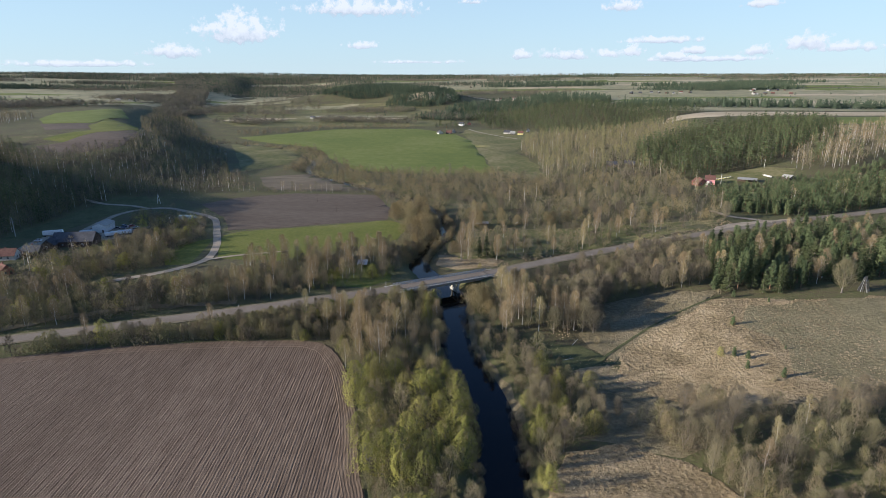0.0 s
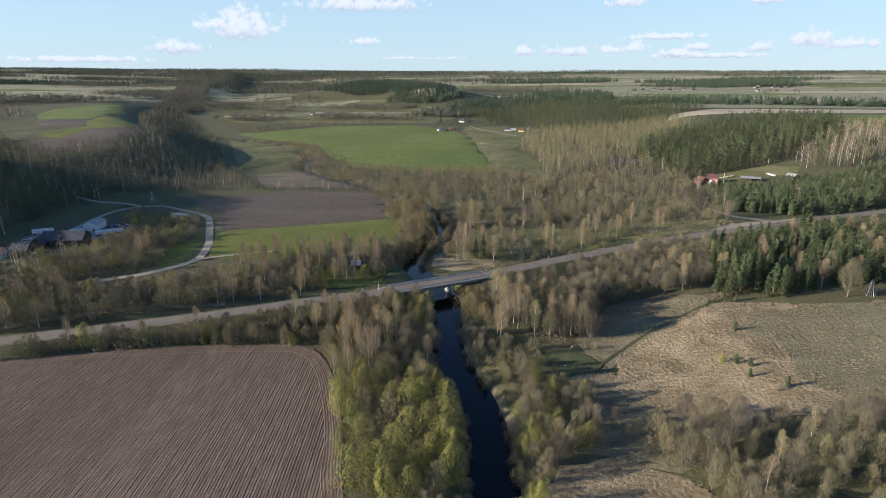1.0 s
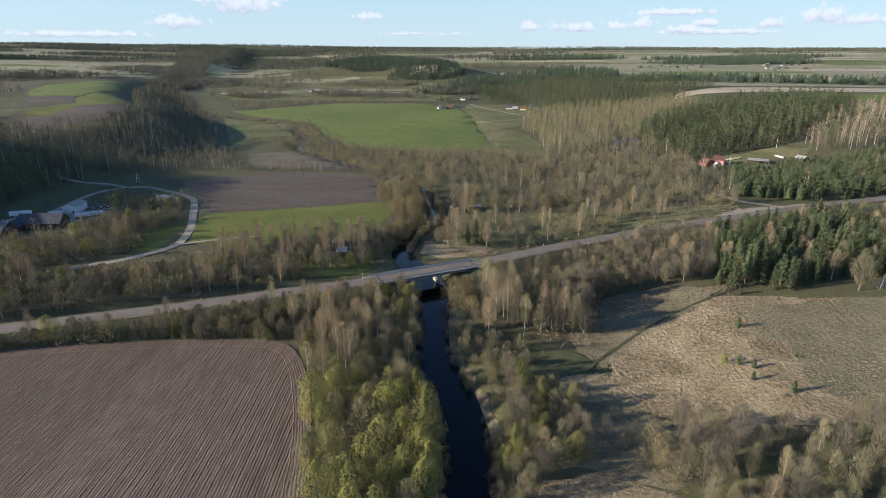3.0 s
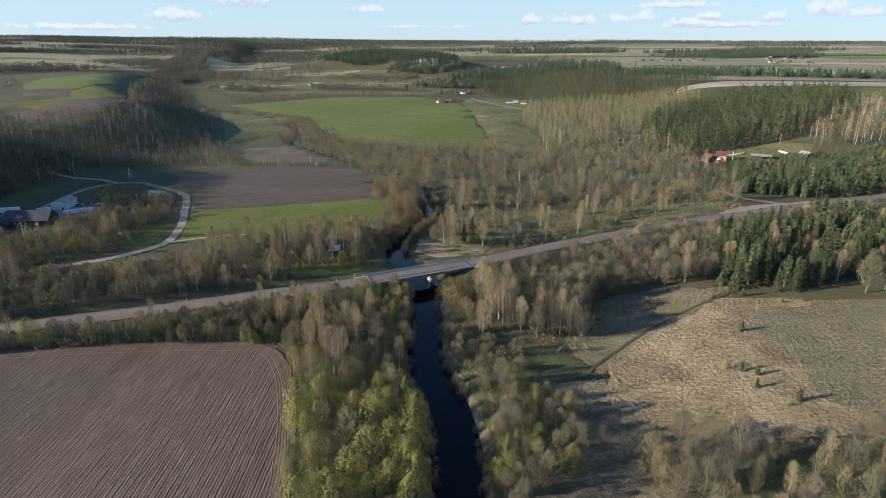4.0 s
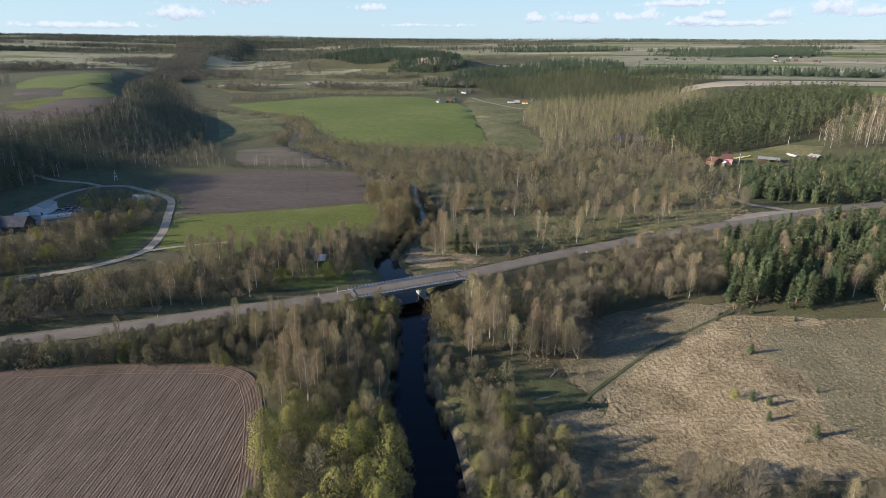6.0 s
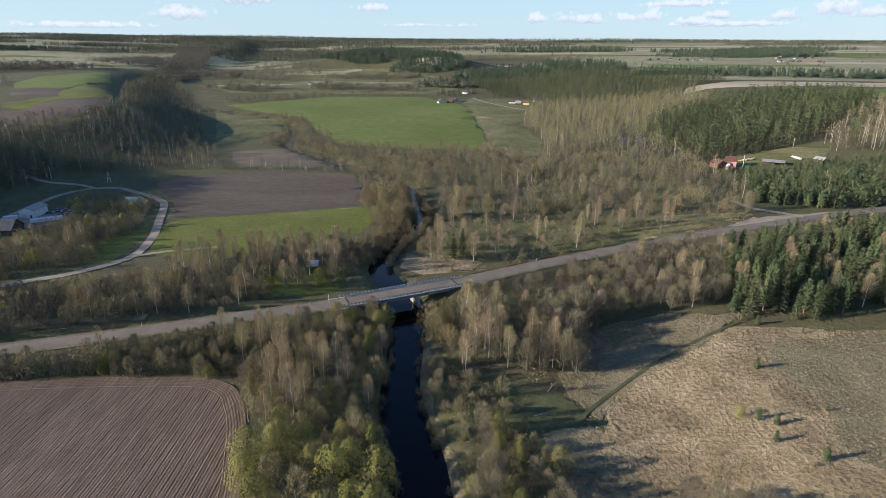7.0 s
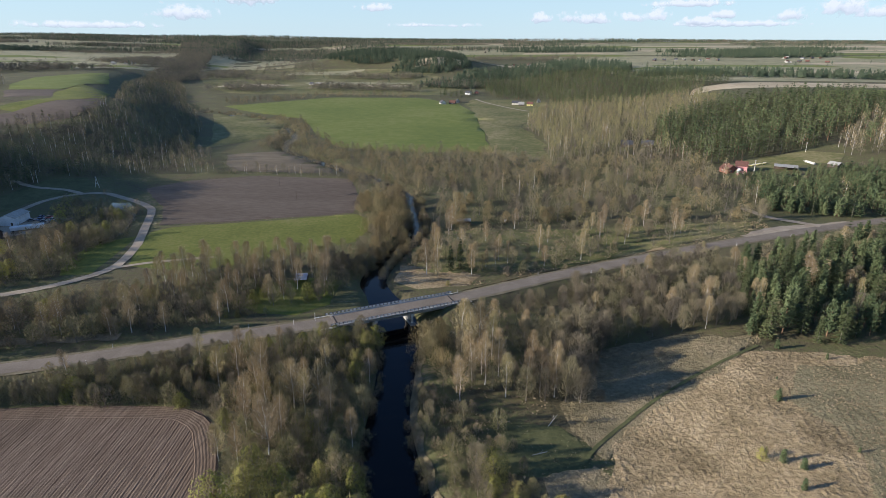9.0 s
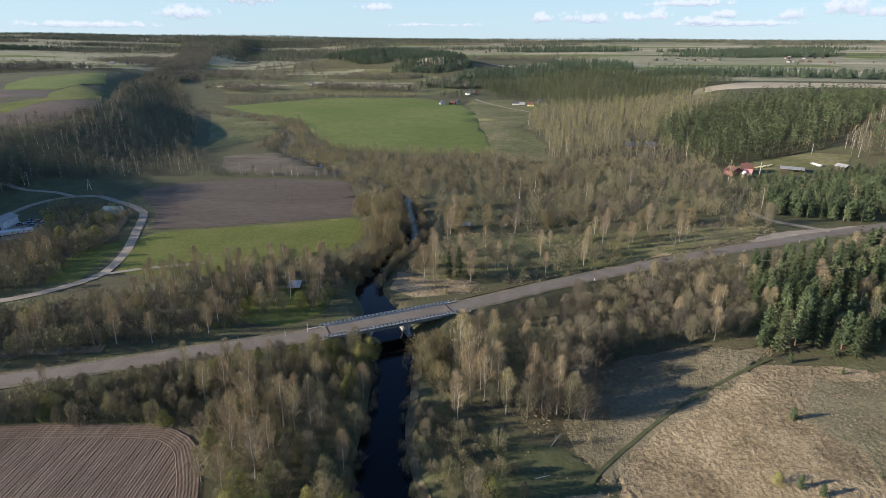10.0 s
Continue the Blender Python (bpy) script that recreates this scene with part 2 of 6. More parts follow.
gx = spaced([(-4700, 0), (-1500, 200), (-700, 60), (-320, 20), (-160, 6), (210, 2.5), (360, 8), (800, 25), (1600, 70), (4700, 200)])
gy = spaced([(-900, 0), (60, 80), (100, 10), (460, 2.5), (760, 8), (1400, 25), (2400, 60), (4500, 120)])
GX, GY = np.meshgrid(gx, gy)
GZ = height(GX, GY)
nx, ny = len(gx), len(gy)
idx = np.arange(nx * ny).reshape(ny, nx)
quads = np.stack([idx[:-1, :-1], idx[:-1, 1:], idx[1:, 1:], idx[1:, :-1]], -1).reshape(-1, 4)
ground = mesh_object("ground", np.stack([GX, GY, GZ], -1).reshape(-1, 3), quads.tolist(), M_GROUND, smooth=True)
tagged(ground, "rolling river valley ground of brown winter grass", "ground", kind="structure")


def ribbon(name, line, half, mat, lift, zfun=None, kind="structure", label="", category="", wob=0.0):
    line = np.array(line)
    d = np.gradient(line[:, :2], axis=0)
    d /= np.linalg.norm(d, axis=1)[:, None]
    nrm = np.stack([-d[:, 1], d[:, 0]], -1)
    offs = np.linspace(-1, 1, 5)
    vs, fs = [], []
    for i, p in enumerate(line):
        for o in offs:
            w = half * (1 + wob * math.sin(i * 1.7 + o * 2) * abs(o)) * o
            q = p[:2] + nrm[i] * w
            z = (p[2] if zfun is None else hz(q[0], q[1])) + lift - (0.06 * o * o if zfun is None else 0)
            vs.append((q[0], q[1], z))
    for i in range(len(line) - 1):
        for k in range(4):
            a = i * 5 + k
            fs.append((a, a + 5, a + 6, a + 1))
    ob = mesh_object(name, vs, fs, mat, smooth=True)
    return tagged(ob, label, category, kind=kind)


tagged(ribbon("water", [(x, y, 0.0) for x, y, w in smooth_line(RIVER, 5)], 9.0, M_WATER, 0.06, label="dark still river between wooded banks", category="river"), kind="structure")


def inside_poly(poly, x, y):
    c = False
    for (x1, y1), (x2, y2) in zip(poly, poly[1:] + poly[:1]):
        if (y1 > y) != (y2 > y) and x < (x2 - x1) * (y - y1) / (y2 - y1) + x1:
            c = not c
    return c


def wobbled(poly, step, amp, seed):
    out = []
    for (x1, y1), (x2, y2) in zip(poly, poly[1:] + poly[:1]):
        n = max(1, int(math.hypot(x2 - x1, y2 - y1) / step))
        for i in range(n):
            u = i / n
            x, y = x1 + (x2 - x1) * u, y1 + (y2 - y1) * u
            x += amp * noise.noise(Vector((x / step / 1.5, y / step / 1.5, seed)))
            y += amp * noise.noise(Vector((x / step / 1.5, y / step / 1.5, seed + 7.7)))
            out.append((x, y))
    return out


FIELDS = []


def field(name, poly, mat, label, lift=0.16, cell=8.0, amp=1.5, step=6.0, blocks=True):
    """A patch of land draped over the ground, with an uneven edge."""
    if blocks:
        FIELDS.append(poly)
    seed = len(bpy.data.objects) * 0.37
    bm = bmesh.new()
    face = bm.faces.new([bm.verts.new((x, y, 0)) for x, y in wobbled(poly, step, amp, seed)])
    bmesh.ops.triangulate(bm, faces=[face])
    for ax, k in ((Vector((1, 0, 0)), 0), (Vector((0, 1, 0)), 1)):
        lo, hi = min(v.co[k] for v in bm.verts), max(v.co[k] for v in bm.verts)
        v = lo + cell
        while v < hi:
            bmesh.ops.bisect_plane(bm, geom=bm.verts[:] + bm.edges[:] + bm.faces[:], plane_co=ax * v, plane_no=ax, dist=0.001)
            v += cell
    xs, ys = np.array([v.co.x for v in bm.verts]), np.array([v.co.y for v in bm.verts])
    for v, z in zip(bm.verts, height(xs, ys)):
        v.co.z = z + lift * (0.2 if v.is_boundary else 1.0)
    me = bpy.data.meshes.new(name)
    bmesh.ops.recalc_face_normals(bm, faces=bm.faces[:])
    if sum(f.normal.z for f in bm.faces) < 0:
        bmesh.ops.reverse_faces(bm, faces=bm.faces[:])
    bm.to_mesh(me)
    bm.free()
    me.materials.append(mat)
    me.shade_smooth()
    return tagged(new(name, me), label, "field", kind="structure")

# ---- fields ----
M_REED = surface("dry_reeds", [(0.10, 0.082, 0.055), (0.16, 0.13, 0.085), (0.22, 0.18, 0.12)], 0.05, 0.5, bump=0.7, dist=0.4, stretch=(-60, (0.15, 1, 1)))
PLOUGH_NEAR = [(-420, 60), (-420, 92), (-300, 137), (-230, 162), (-165, 185), (-131, 195), (-90, 201.5), (-62, 203.5), (-53, 202), (-46, 196), (-37, 177), (-29, 151), (-25, 131), (-20, 112), (-12, 60)]
FIELDS.append(PLOUGH_NEAR)


def furrowed(name, poly, mat, label, pitch, depth, angle, lift=0.25):
    """A ploughed field: ridges and furrows as real relief, cut to the field's outline."""
    ca, sa = math.cos(radians(angle)), math.sin(radians(angle))
    rot = [(x * ca + y * sa, -x * sa + y * ca) for x, y in poly]
    vmin, vmax = min(v for _, v in rot), max(v for _, v in rot)
    rows, k, v = [], 0, vmin + 0.2
    while v < vmax - 0.1:
        cuts = []
        for (u1, v1), (u2, v2) in zip(rot, rot[1:] + rot[:1]):
            if (v1 > v) != (v2 > v):
                cuts.append(u1 + (u2 - u1) * (v - v1) / (v2 - v1))
        if len(cuts) >= 2:
            lo, hi = min(cuts), max(cuts)
            hi += 0.35 * noise.noise(Vector((v * 0.8, 3.1, 0)))
            lo += 0.35 * noise.noise(Vector((v * 0.8, 9.1, 0)))
            rows.append((v, lo, hi, k))
        v += pitch / 2
        k += 1
    n = 46
    vs, fs = [], []
    for v, lo, hi, k in rows:
        us = np.linspace(lo, hi, n)
        vv = np.array([v + 0.28 * noise.noise(Vector((u * 0.05, v * 0.02, 5))) + 0.12 * noise.noise(Vector((u * 0.3, v * 0.7, 1))) for u in us])
        xs, ys = us * ca - vv * sa, us * sa + vv * ca
        zs = height(xs, ys) + lift + (depth if k % 2 else -depth) * (0.75 + 0.5 * math.sin(k * 1.3)) 
        zs[0] = zs[-1] = 0
        zs[[0, -1]] = height(xs, ys)[[0, -1]]
        vs += list(zip(xs, ys, zs))
    for r in range(len(rows) - 1):
        for i in range(n - 1):
            a = r * n + i
            fs.append((a, a + 1, a + n + 1, a + n))
    ob = mesh_object(name, vs, fs, mat)
    if ob.data.polygons[0].normal.z < 0:
        ob.data.flip_normals()
    return tagged(ob, label, "field", kind="structure")


furrowed("ploughed_field", PLOUGH_NEAR, M_PLOUGH, "brown ploughed field with straight furrows beside the river wood", 0.8, 0.04, 93.5)


def headland(edge_pts, rows, pitch, depth, lift):
    """Furrows turned along the field's rim."""
    line = smooth_line(edge_pts, 14)
    d = np.gradient(line, axis=0)
    d /= np.linalg.norm(d, axis=1)[:, None]
    nrm = np.stack([-d[:, 1], d[:, 0]], -1)
    vs, fs, n = [], [], len(line)
    for k in range(rows):
        p = line + nrm * (0.25 + k * pitch / 2 + np.array([0.3 * noise.noise(Vector((i * 0.21, k * 0.13, 4))) for i in range(n)])[:, None])
        rim = 0.2 if k in (0, rows - 1) else 1.0
        zs = height(p[:, 0], p[:, 1]) + (lift + (depth if k % 2 else -depth) * (0.7 + 0.5 * math.sin(k * 2.1))) * rim
        vs += list(zip(p[:, 0], p[:, 1], zs))
    for r in range(rows - 1):
        for i in range(n - 1):
            a = r * n + i
            fs.append((a, a + 1, a + n + 1, a + n))
    ob = mesh_object("field_headland", vs, fs, M_PLOUGH)
    return tagged(ob, "curving furrows along the rim of the ploughed field", "field", kind="structure")


headland([(-12, 60), (-20, 112), (-25, 131), (-29, 151), (-37, 177), (-46, 195), (-54, 201.5), (-63, 203), (-90, 201), (-131, 194.5), (-165, 184.5), (-230, 161.5)], 15, 0.8, 0.035, 0.31)
DARK_PLOUGH = [(-155, 363), (-107, 377), (-54, 396), (-55, 426), (-75, 483), (-147, 487), (-188, 466), (-206, 440), (-190, 420), (-172, 400), (-160, 378)]
field("dark_ploughed_field", DARK_PLOUGH, M_PLOUGH2, "dark ploughed field inside the gravel road bend")
GREEN_NEAR = [(-152, 352), (-144, 361), (-99, 376), (-52, 394), (-37, 378), (-41, 345), (-70, 322), (-100, 300), (-136, 302), (-147, 335)]
field("green_meadow", GREEN_NEAR, M_MEADOW, "bright green meadow beside the gravel road")
field("green_meadow", [(-170, 330), (-155, 345), (-150, 320), (-146, 292), (-158, 290), (-166, 305)], M_MEADOW, "green verge inside the gravel road bend", blocks=False)
CROP = [(-365, 925), (-236, 1070), (-91, 1075), (-20, 985), (4, 880), (14, 760), (29, 600), (-37, 589), (-112, 602), (-165, 700), (-206, 800), (-290, 850)]
field("winter_crop_field", CROP, M_CROP, "wide bright green winter crop field on the valley floor", lift=0.5, cell=25, amp=5, step=20)
field("green_meadow", [(-345, 850), (-267, 815), (-212, 775), (-199, 650), (-233, 590), (-250, 640), (-290, 730)], M_ROUGH, "pale green meadow beside the river bend", lift=0.4, cell=20, amp=5, step=18, blocks=False)
field("rough_meadow", [(4, 880), (-10, 985), (-5, 1060), (60, 1060), (115, 1000), (85, 860), (62, 760), (78, 640), (74, 560), (40, 570), (30, 600), (15, 760)], M_ROUGH, "rough yellow-green meadow beside the crop field", lift=0.45, cell=25, amp=6, step=20)
field("reed_field", [(-204, 562), (-153, 586), (-108, 536), (-92, 500), (-171, 499)], M_REED, "strip of dry brown reeds in rows", lift=0.3, cell=15, amp=3, step=12)
PATH_LINE = [(49, 188), (52.3, 193.9), (61, 203.9), (74.2, 216.8), (91.9, 229.5), (110.9, 241.6)]
PASTURE = [(52, 176), (57, 196), (73, 213), (98, 230), (112, 238), (150, 234), (230, 236), (330, 225), (330, 150), (200, 165), (140, 158), (104, 158), (84, 158), (66, 164)]
field("dry_pasture", PASTURE, M_PASTURE, "tan dry pasture of tussocky grass on a rise", lift=0.14, cell=4, amp=8, step=7)
field("rough_pasture", [(150, 190), (150, 232), (165, 236), (240, 238), (330, 228), (330, 160), (230, 168), (180, 170)], M_UPPER, "greener grass on the upper pasture", lift=0.3, cell=5, amp=7, step=8, blocks=False)
field("dry_pasture", [(47, 208), (53, 190), (64, 200), (76, 211), (104, 237), (113, 247), (84, 250), (60, 244), (50, 228)], M_SHADEDBROWN, "brown tussocky grass between the path and the wood, shade in its colour", lift=0.12, cell=4, amp=7, step=6, blocks=False)
BROWN = [(22, 112), (24, 128), (31, 138), (46, 141), (62, 134), (70, 118), (66, 100), (26, 100)]
field("dry_pasture", BROWN, M_PASTURE, "patch of tan dry grass near the river", lift=0.14, cell=4, amp=3, step=5)
field("riverside_lawn", [(-72, 272), (-66, 290), (-48, 298), (-36, 296), (-36, 272), (-46, 262), (-60, 262)], M_MEADOW, "mown green lawn under birches by the river", cell=4, blocks=False)
field("green_meadow", [(26, 192), (28, 204), (44, 204), (53, 195), (52, 188), (44, 183), (31, 184)], M_DARKGREEN, "green grassy hollow below the pasture, shade in its colour", cell=4, blocks=False, amp=3)
field("rough_meadow", [(33, 143), (43, 151), (41, 170), (38, 183), (52, 188), (60, 176), (70, 164), (84, 157), (68, 141), (60, 136), (46, 142)], M_SHADEDBROWN, "brown tussocky grass by the river wood, its colour darkened for shade", cell=4, blocks=False, amp=3, lift=0.1)
field("grove_floor", [(-7, 304), (60, 320), (120, 346), (160, 366), (165, 378), (60, 374), (-2, 366), (-10, 335)], M_ROUGH, "rough tan grass under the open grove", cell=5, blocks=False, amp=2)
field("river_bank_sand", [(-15, 296), (-14, 316), (4, 318), (22, 306), (16, 296), (-4, 290)], M_PASTURE, "dry grassy river bank above the bridge", cell=4, blocks=False, amp=2)
field("green_meadow", [(198, 498), (232, 505), (280, 512), (292, 530), (270, 545), (225, 535), (200, 515)], M_ROUGH, "clearing of short grass behind the red house", lift=0.3, cell=10)
field("hill_field", [(-633, 857), (-706, 998), (-697, 1074), (-686, 1164), (-546, 938), (-530, 858), (-499, 774), (-560, 767)], M_CROP, "green field on the valley shoulder", lift=0.5, cell=25, amp=4, step=25)
field("hill_field", [(-560, 762), (-505, 774), (-452, 694), (-495, 676)], M_PLOUGH2, "brown strip field on the valley shoulder", lift=0.55, cell=25, amp=3, step=25)
field("hill_field", [(-447, 603), (-438, 672), (-481, 743), (-530, 858), (-441, 781), (-385, 680), (-414, 647), (-411, 590)], M_MEADOW, "striped green field on the valley shoulder", lift=0.6, cell=20, amp=3, step=25)
field("hill_field", [(-428, 570), (-411, 588), (-413, 643), (-386, 674), (-360, 648), (-345, 573), (-365, 537), (-401, 540)], M_PLOUGH2, "dark ploughed field above the wooded slope", lift=0.6, cell=20, amp=3, step=25)
field("yard_meadow", [(-288, 340), (-262, 342), (-256, 400), (-236, 438), (-262, 462), (-282, 445)], M_DARKGREEN, "green meadow below the wooded slope, shade put into its colour", lift=0.3, cell=10)
field("upland_field", [(300, 930), (345, 960), (700, 1010), (1100, 1040), (1100, 1110), (700, 1090), (430, 1075), (330, 1000)], M_STUBBLE, "pale stubble field on the upland", lift=0.6, cell=40, amp=5, step=30)
field("upland_field", [(420, 820), (700, 850), (900, 930), (700, 985), (480, 930)], M_CROP, "green upland field beyond the pines", lift=0.6, cell=40, amp=5, step=30)

# far patchwork of fields to the horizon
field("far_valley_floor", [(-600, 1350), (-440, 1120), (-60, 1130), (-20, 1300), (-120, 1600), (-420, 1750), (-800, 1750)], M_ROUGH, "tan and olive meadows up the far valley", lift=0.45, cell=50, amp=8, step=40, blocks=False)
field("far_upland", [(330, 1110), (1250, 1150), (2000, 2300), (250, 2300), (200, 1700)], M_UPLAND, "wide pale upland meadows", lift=0.45, cell=60, amp=8, step=60, blocks=False)
field("far_upland", [(-800, 1300), (-1150, 1350), (-2000, 2300), (-500, 2300), (-650, 1900)], M_UPLAND, "olive meadows on the far plateau", lift=0.45, cell=60, amp=8, step=60, blocks=False)
field("far_upland", [(-2300, 2350), (2300, 2350), (3000, 3400), (-3000, 3400)], M_UPLAND, "wide fields towards the horizon", lift=0.5, cell=110, amp=8, step=100, blocks=False)
rngq = random.Random(21)
M_FARM = {"crop": M_CROP, "plough": M_PLOUGH2, "straw": M_STUBBLE, "rough": M_UPLAND, "meadow": M_MEADOW}
PATCHES = [
    ((-330, 2080), 190, 40, "crop"), ((-420, 1640), 120, 60, "rough"), ((-260, 1380), 130, 40, "rough"), ((-450, 1300), 80, 45, "straw"), ((-190, 1320), 90, 30, "straw"),
    ((420, 1480), 150, 60, "crop"), ((760, 1480), 220, 70, "straw"), ((1100, 1600), 260, 60, "rough"), ((700, 1750), 260, 80, "crop"), ((1150, 1900), 260, 60, "straw"), ((380, 1900), 230, 60, "rough"),
    ((950, 1370), 220, 45, "rough"), ((560, 1390), 100, 30, "meadow"), ((1350, 1400), 200, 50, "crop"), ((200, 2350), 330, 70, "crop"), ((800, 2500), 380, 80, "rough"), ((1500, 2200), 330, 70, "crop"),
    ((-900, 1420), 110, 50, "crop"), ((-1250, 1650), 170, 50, "crop"), ((-1050, 2050), 190, 50, "rough"), ((-1500, 1950), 200, 60, "crop"), ((-600, 2080), 150, 45, "rough"), ((-820, 1830), 90, 40, "crop"),
    ((-100, 1680), 70, 40, "straw"), ((100, 1790), 160, 50, "straw"), ((-620, 1780), 90, 40, "rough"),
]
for k in range(70):
    y = rngq.uniform(2350, 4150)
    PATCHES.append(((y * rngq.uniform(-0.85, 0.85), y), y * rngq.uniform(0.04, 0.13), rngq.uniform(30, 90), rngq.choice(["crop", "straw", "rough", "straw", "rough", "crop"])))
for k, ((x, y), w, d, what) in enumerate(PATCHES):
    sk = rngq.uniform(-0.4, 0.4) * d
    field("far_field", [(x - w, y - d), (x - w * 0.1, y - d * 0.8 + sk), (x + w, y - d * 0.7 + sk), (x + w * 0.9, y + d * 0.8 + sk), (x - w * 0.2, y + d), (x - w * 0.95, y + d * 0.7)], M_FARM[what],
          {"crop": "distant green crop field", "rough": "distant field of rough yellowish grass", "straw": "distant field of pale straw stubble", "plough": "distant brown ploughed field", "meadow": "distant green meadow"}[what],
          lift=0.8 + 0.02 * k, cell=60, amp=6, step=60, blocks=False)

# ---- road ----
ribbon("road_shoulder", ROAD_S, 4.6, M_SHOULDER, -0.08, label="gravel road shoulders with dry grass", category="road shoulder", wob=0.05)
ribbon("road", ROAD_S, 3.2, M_ASPHALT, 0.0, label="grey worn asphalt road on a low embankment", category="road")
ribbon("road_verge", smooth_line([(-2, 275), (6, 280), (30, 294.5), (54, 309.5), (84, 326.5), (110, 340)], 6), 2.6, M_PASTURE, 0.3, zfun=1, label="dry tan grass on the road embankment", category="verge", wob=0.3)
ribbon("gravel_road", GRAVEL_S, 2.2, M_GRAVEL, 0.22, zfun=1, label="pale curving gravel road", category="road", wob=0.06)
ribbon("gravel_track", smooth_line([(-142, 298), (-135, 303), (-127, 307.5), (-116, 312), (-102, 317)], 6), 1.3, M_GRAVEL, 0.26, zfun=1, label="pale gravel track in the meadow", category="track", wob=0.1)
ribbon("gravel_road", smooth_line([(-238, 422), (-255, 429), (-278, 431), (-300, 440)], 6), 1.8, M_GRAVEL, 0.36, zfun=1, label="shaded gravel road to the hill", category="road", wob=0.1)
ribbon("gravel_road", smooth_line([(-215, 196), (-184, 208), (-170, 219), (-155, 226), (-140, 232), (-120, 236), (-100, 240)], 6), 2.3, M_SHOULDER, 0.24, zfun=1, label="side road of gravel beside the main road", category="road", wob=0.3)
ribbon("gravel_lane", smooth_line([(196, 372), (188, 378), (178, 385), (174, 392), (170, 405)], 6), 2.4, M_GRAVEL, 0.35, zfun=1, label="gravel lane turning off by the pines", category="road", wob=0.1)
ribbon("gravel_lane", smooth_line([(152, 353), (165, 362), (180, 369), (196, 373), (214, 380)], 6), 3.0, M_GRAVEL, 0.15, zfun=1, label="wide gravel lay-by beside the road", category="road", wob=0.15)
ribbon("farm_track", smooth_line([(2, 1063), (20, 1010), (44, 960), (78, 900)], 6), 2.2, M_GRAVEL, 0.7, zfun=1, label="pale track to the far farm", category="track")
ribbon("pasture_track", smooth_line(PATH_LINE, 6), 0.55, M_DARKGREEN, 0.3, zfun=1, label="green sunken path across the pasture", category="track", wob=0.1)

# ---- bridge ----
bx = (BRIDGE_B - BRIDGE_A)
BL, BANG = bx.length, math.atan2(bx.y, bx.x)
BZ = 6.05


def box(bm, x0, x1, y0, y1, z0, z1, bev=0.0):
    r = bmesh.ops.create_cube(bm, size=1.0)
    for v in r["verts"]:
        v.co = Vector(((x0 + x1) / 2 + v.co.x * (x1 - x0), (y0 + y1) / 2 + v.co.y * (y1 - y0), (z0 + z1) / 2 + v.co.z * (z1 - z0)))
    if bev:
        bmesh.ops.bevel(bm, geom=[e for e in bm.edges if all(v in r["verts"] for v in e.verts)], offset=bev, segments=1, affect="EDGES")
    return r["verts"]


def tube(bm, a, b, r0, r1=None, sides=8):
    a, b = Vector(a), Vector(b)
    q = (b - a).to_track_quat("Z", "Y").to_matrix()
    r1 = r0 if r1 is None else r1
    rings = []
    for p, r in ((a, r0), (b, r1)):
        rings.append([bm.verts.new(p + q @ Vector((r * math.cos(t), r * math.sin(t), 0))) for t in (2 * math.pi * i / sides for i in range(sides))])
    for i in range(sides):
        j = (i + 1) % sides
        bm.faces.new((rings[0][i], rings[0][j], rings[1][j], rings[1][i]))
    bm.faces.new(rings[0][::-1])
    bm.faces.new(rings[1])


bridge = new("bridge")
bridge.matrix_world = Matrix.Translation((BRIDGE_A.x, BRIDGE_A.y, 0)) @ Matrix.Rotation(BANG, 4, "Z")
tagged(bridge, "concrete road bridge with white-topped railings over the river", "bridge")
bm = bmesh.new()
box(bm, 0, BL, -4.6, 4.6, BZ - 0.55, BZ - 0.05, 0.04)
part("deck_slab", bm, M_CONCRETE, bridge)
for yy in (-3.6, -1.2, 1.2, 3.6):
    bm = bmesh.new()
    box(bm, 0.3, BL - 0.3, yy - 0.3, yy + 0.3, BZ - 1.45, BZ - 0.55, 0.03)
    part("girder", bm, M_CONCRETE, bridge)
for side in (-1, 1):
    bm = bmesh.new()
    box(bm, 0, BL, side * 4.05 - 0.6, side * 4.05 + 0.6, BZ - 0.05, BZ + 0.17, 0.03)
    part("kerb_walk", bm, M_CONCRETE, bridge)
bm = bmesh.new()
box(bm, 0.1, BL - 0.1, -3.45, 3.45, BZ - 0.05, BZ + 0.075, 0.0)
part("carriageway", bm, M_ASPHALT, bridge)
M_TAR = surface("tarred_joint", [(0.02, 0.02, 0.02), (0.035, 0.034, 0.033), (0.05, 0.05, 0.05)], 0.5, 4.0, bump=0.1, dist=0.01)
for xx in (1.0, BL - 1.0):
    bm = bmesh.new()
    box(bm, xx - 0.28, xx + 0.28, -3.45, 3.45, BZ + 0.02, BZ + 0.085)
    part("expansion_joint", bm, M_TAR, bridge, "black tarred expansion joint")
M_RAIL = surface("white_concrete_rail", [(0.45, 0.44, 0.42), (0.58, 0.57, 0.55), (0.68, 0.67, 0.65)], 0.8, 5.0, bump=0.1, dist=0.02)
M_DARKMETAL = surface("dark_railing_metal", [(0.07, 0.07, 0.075), (0.11, 0.11, 0.115), (0.15, 0.15, 0.155)], 0.8, 6.0, rough=0.6, bump=0.05, dist=0.01, gloss=0.4)
npost = 34
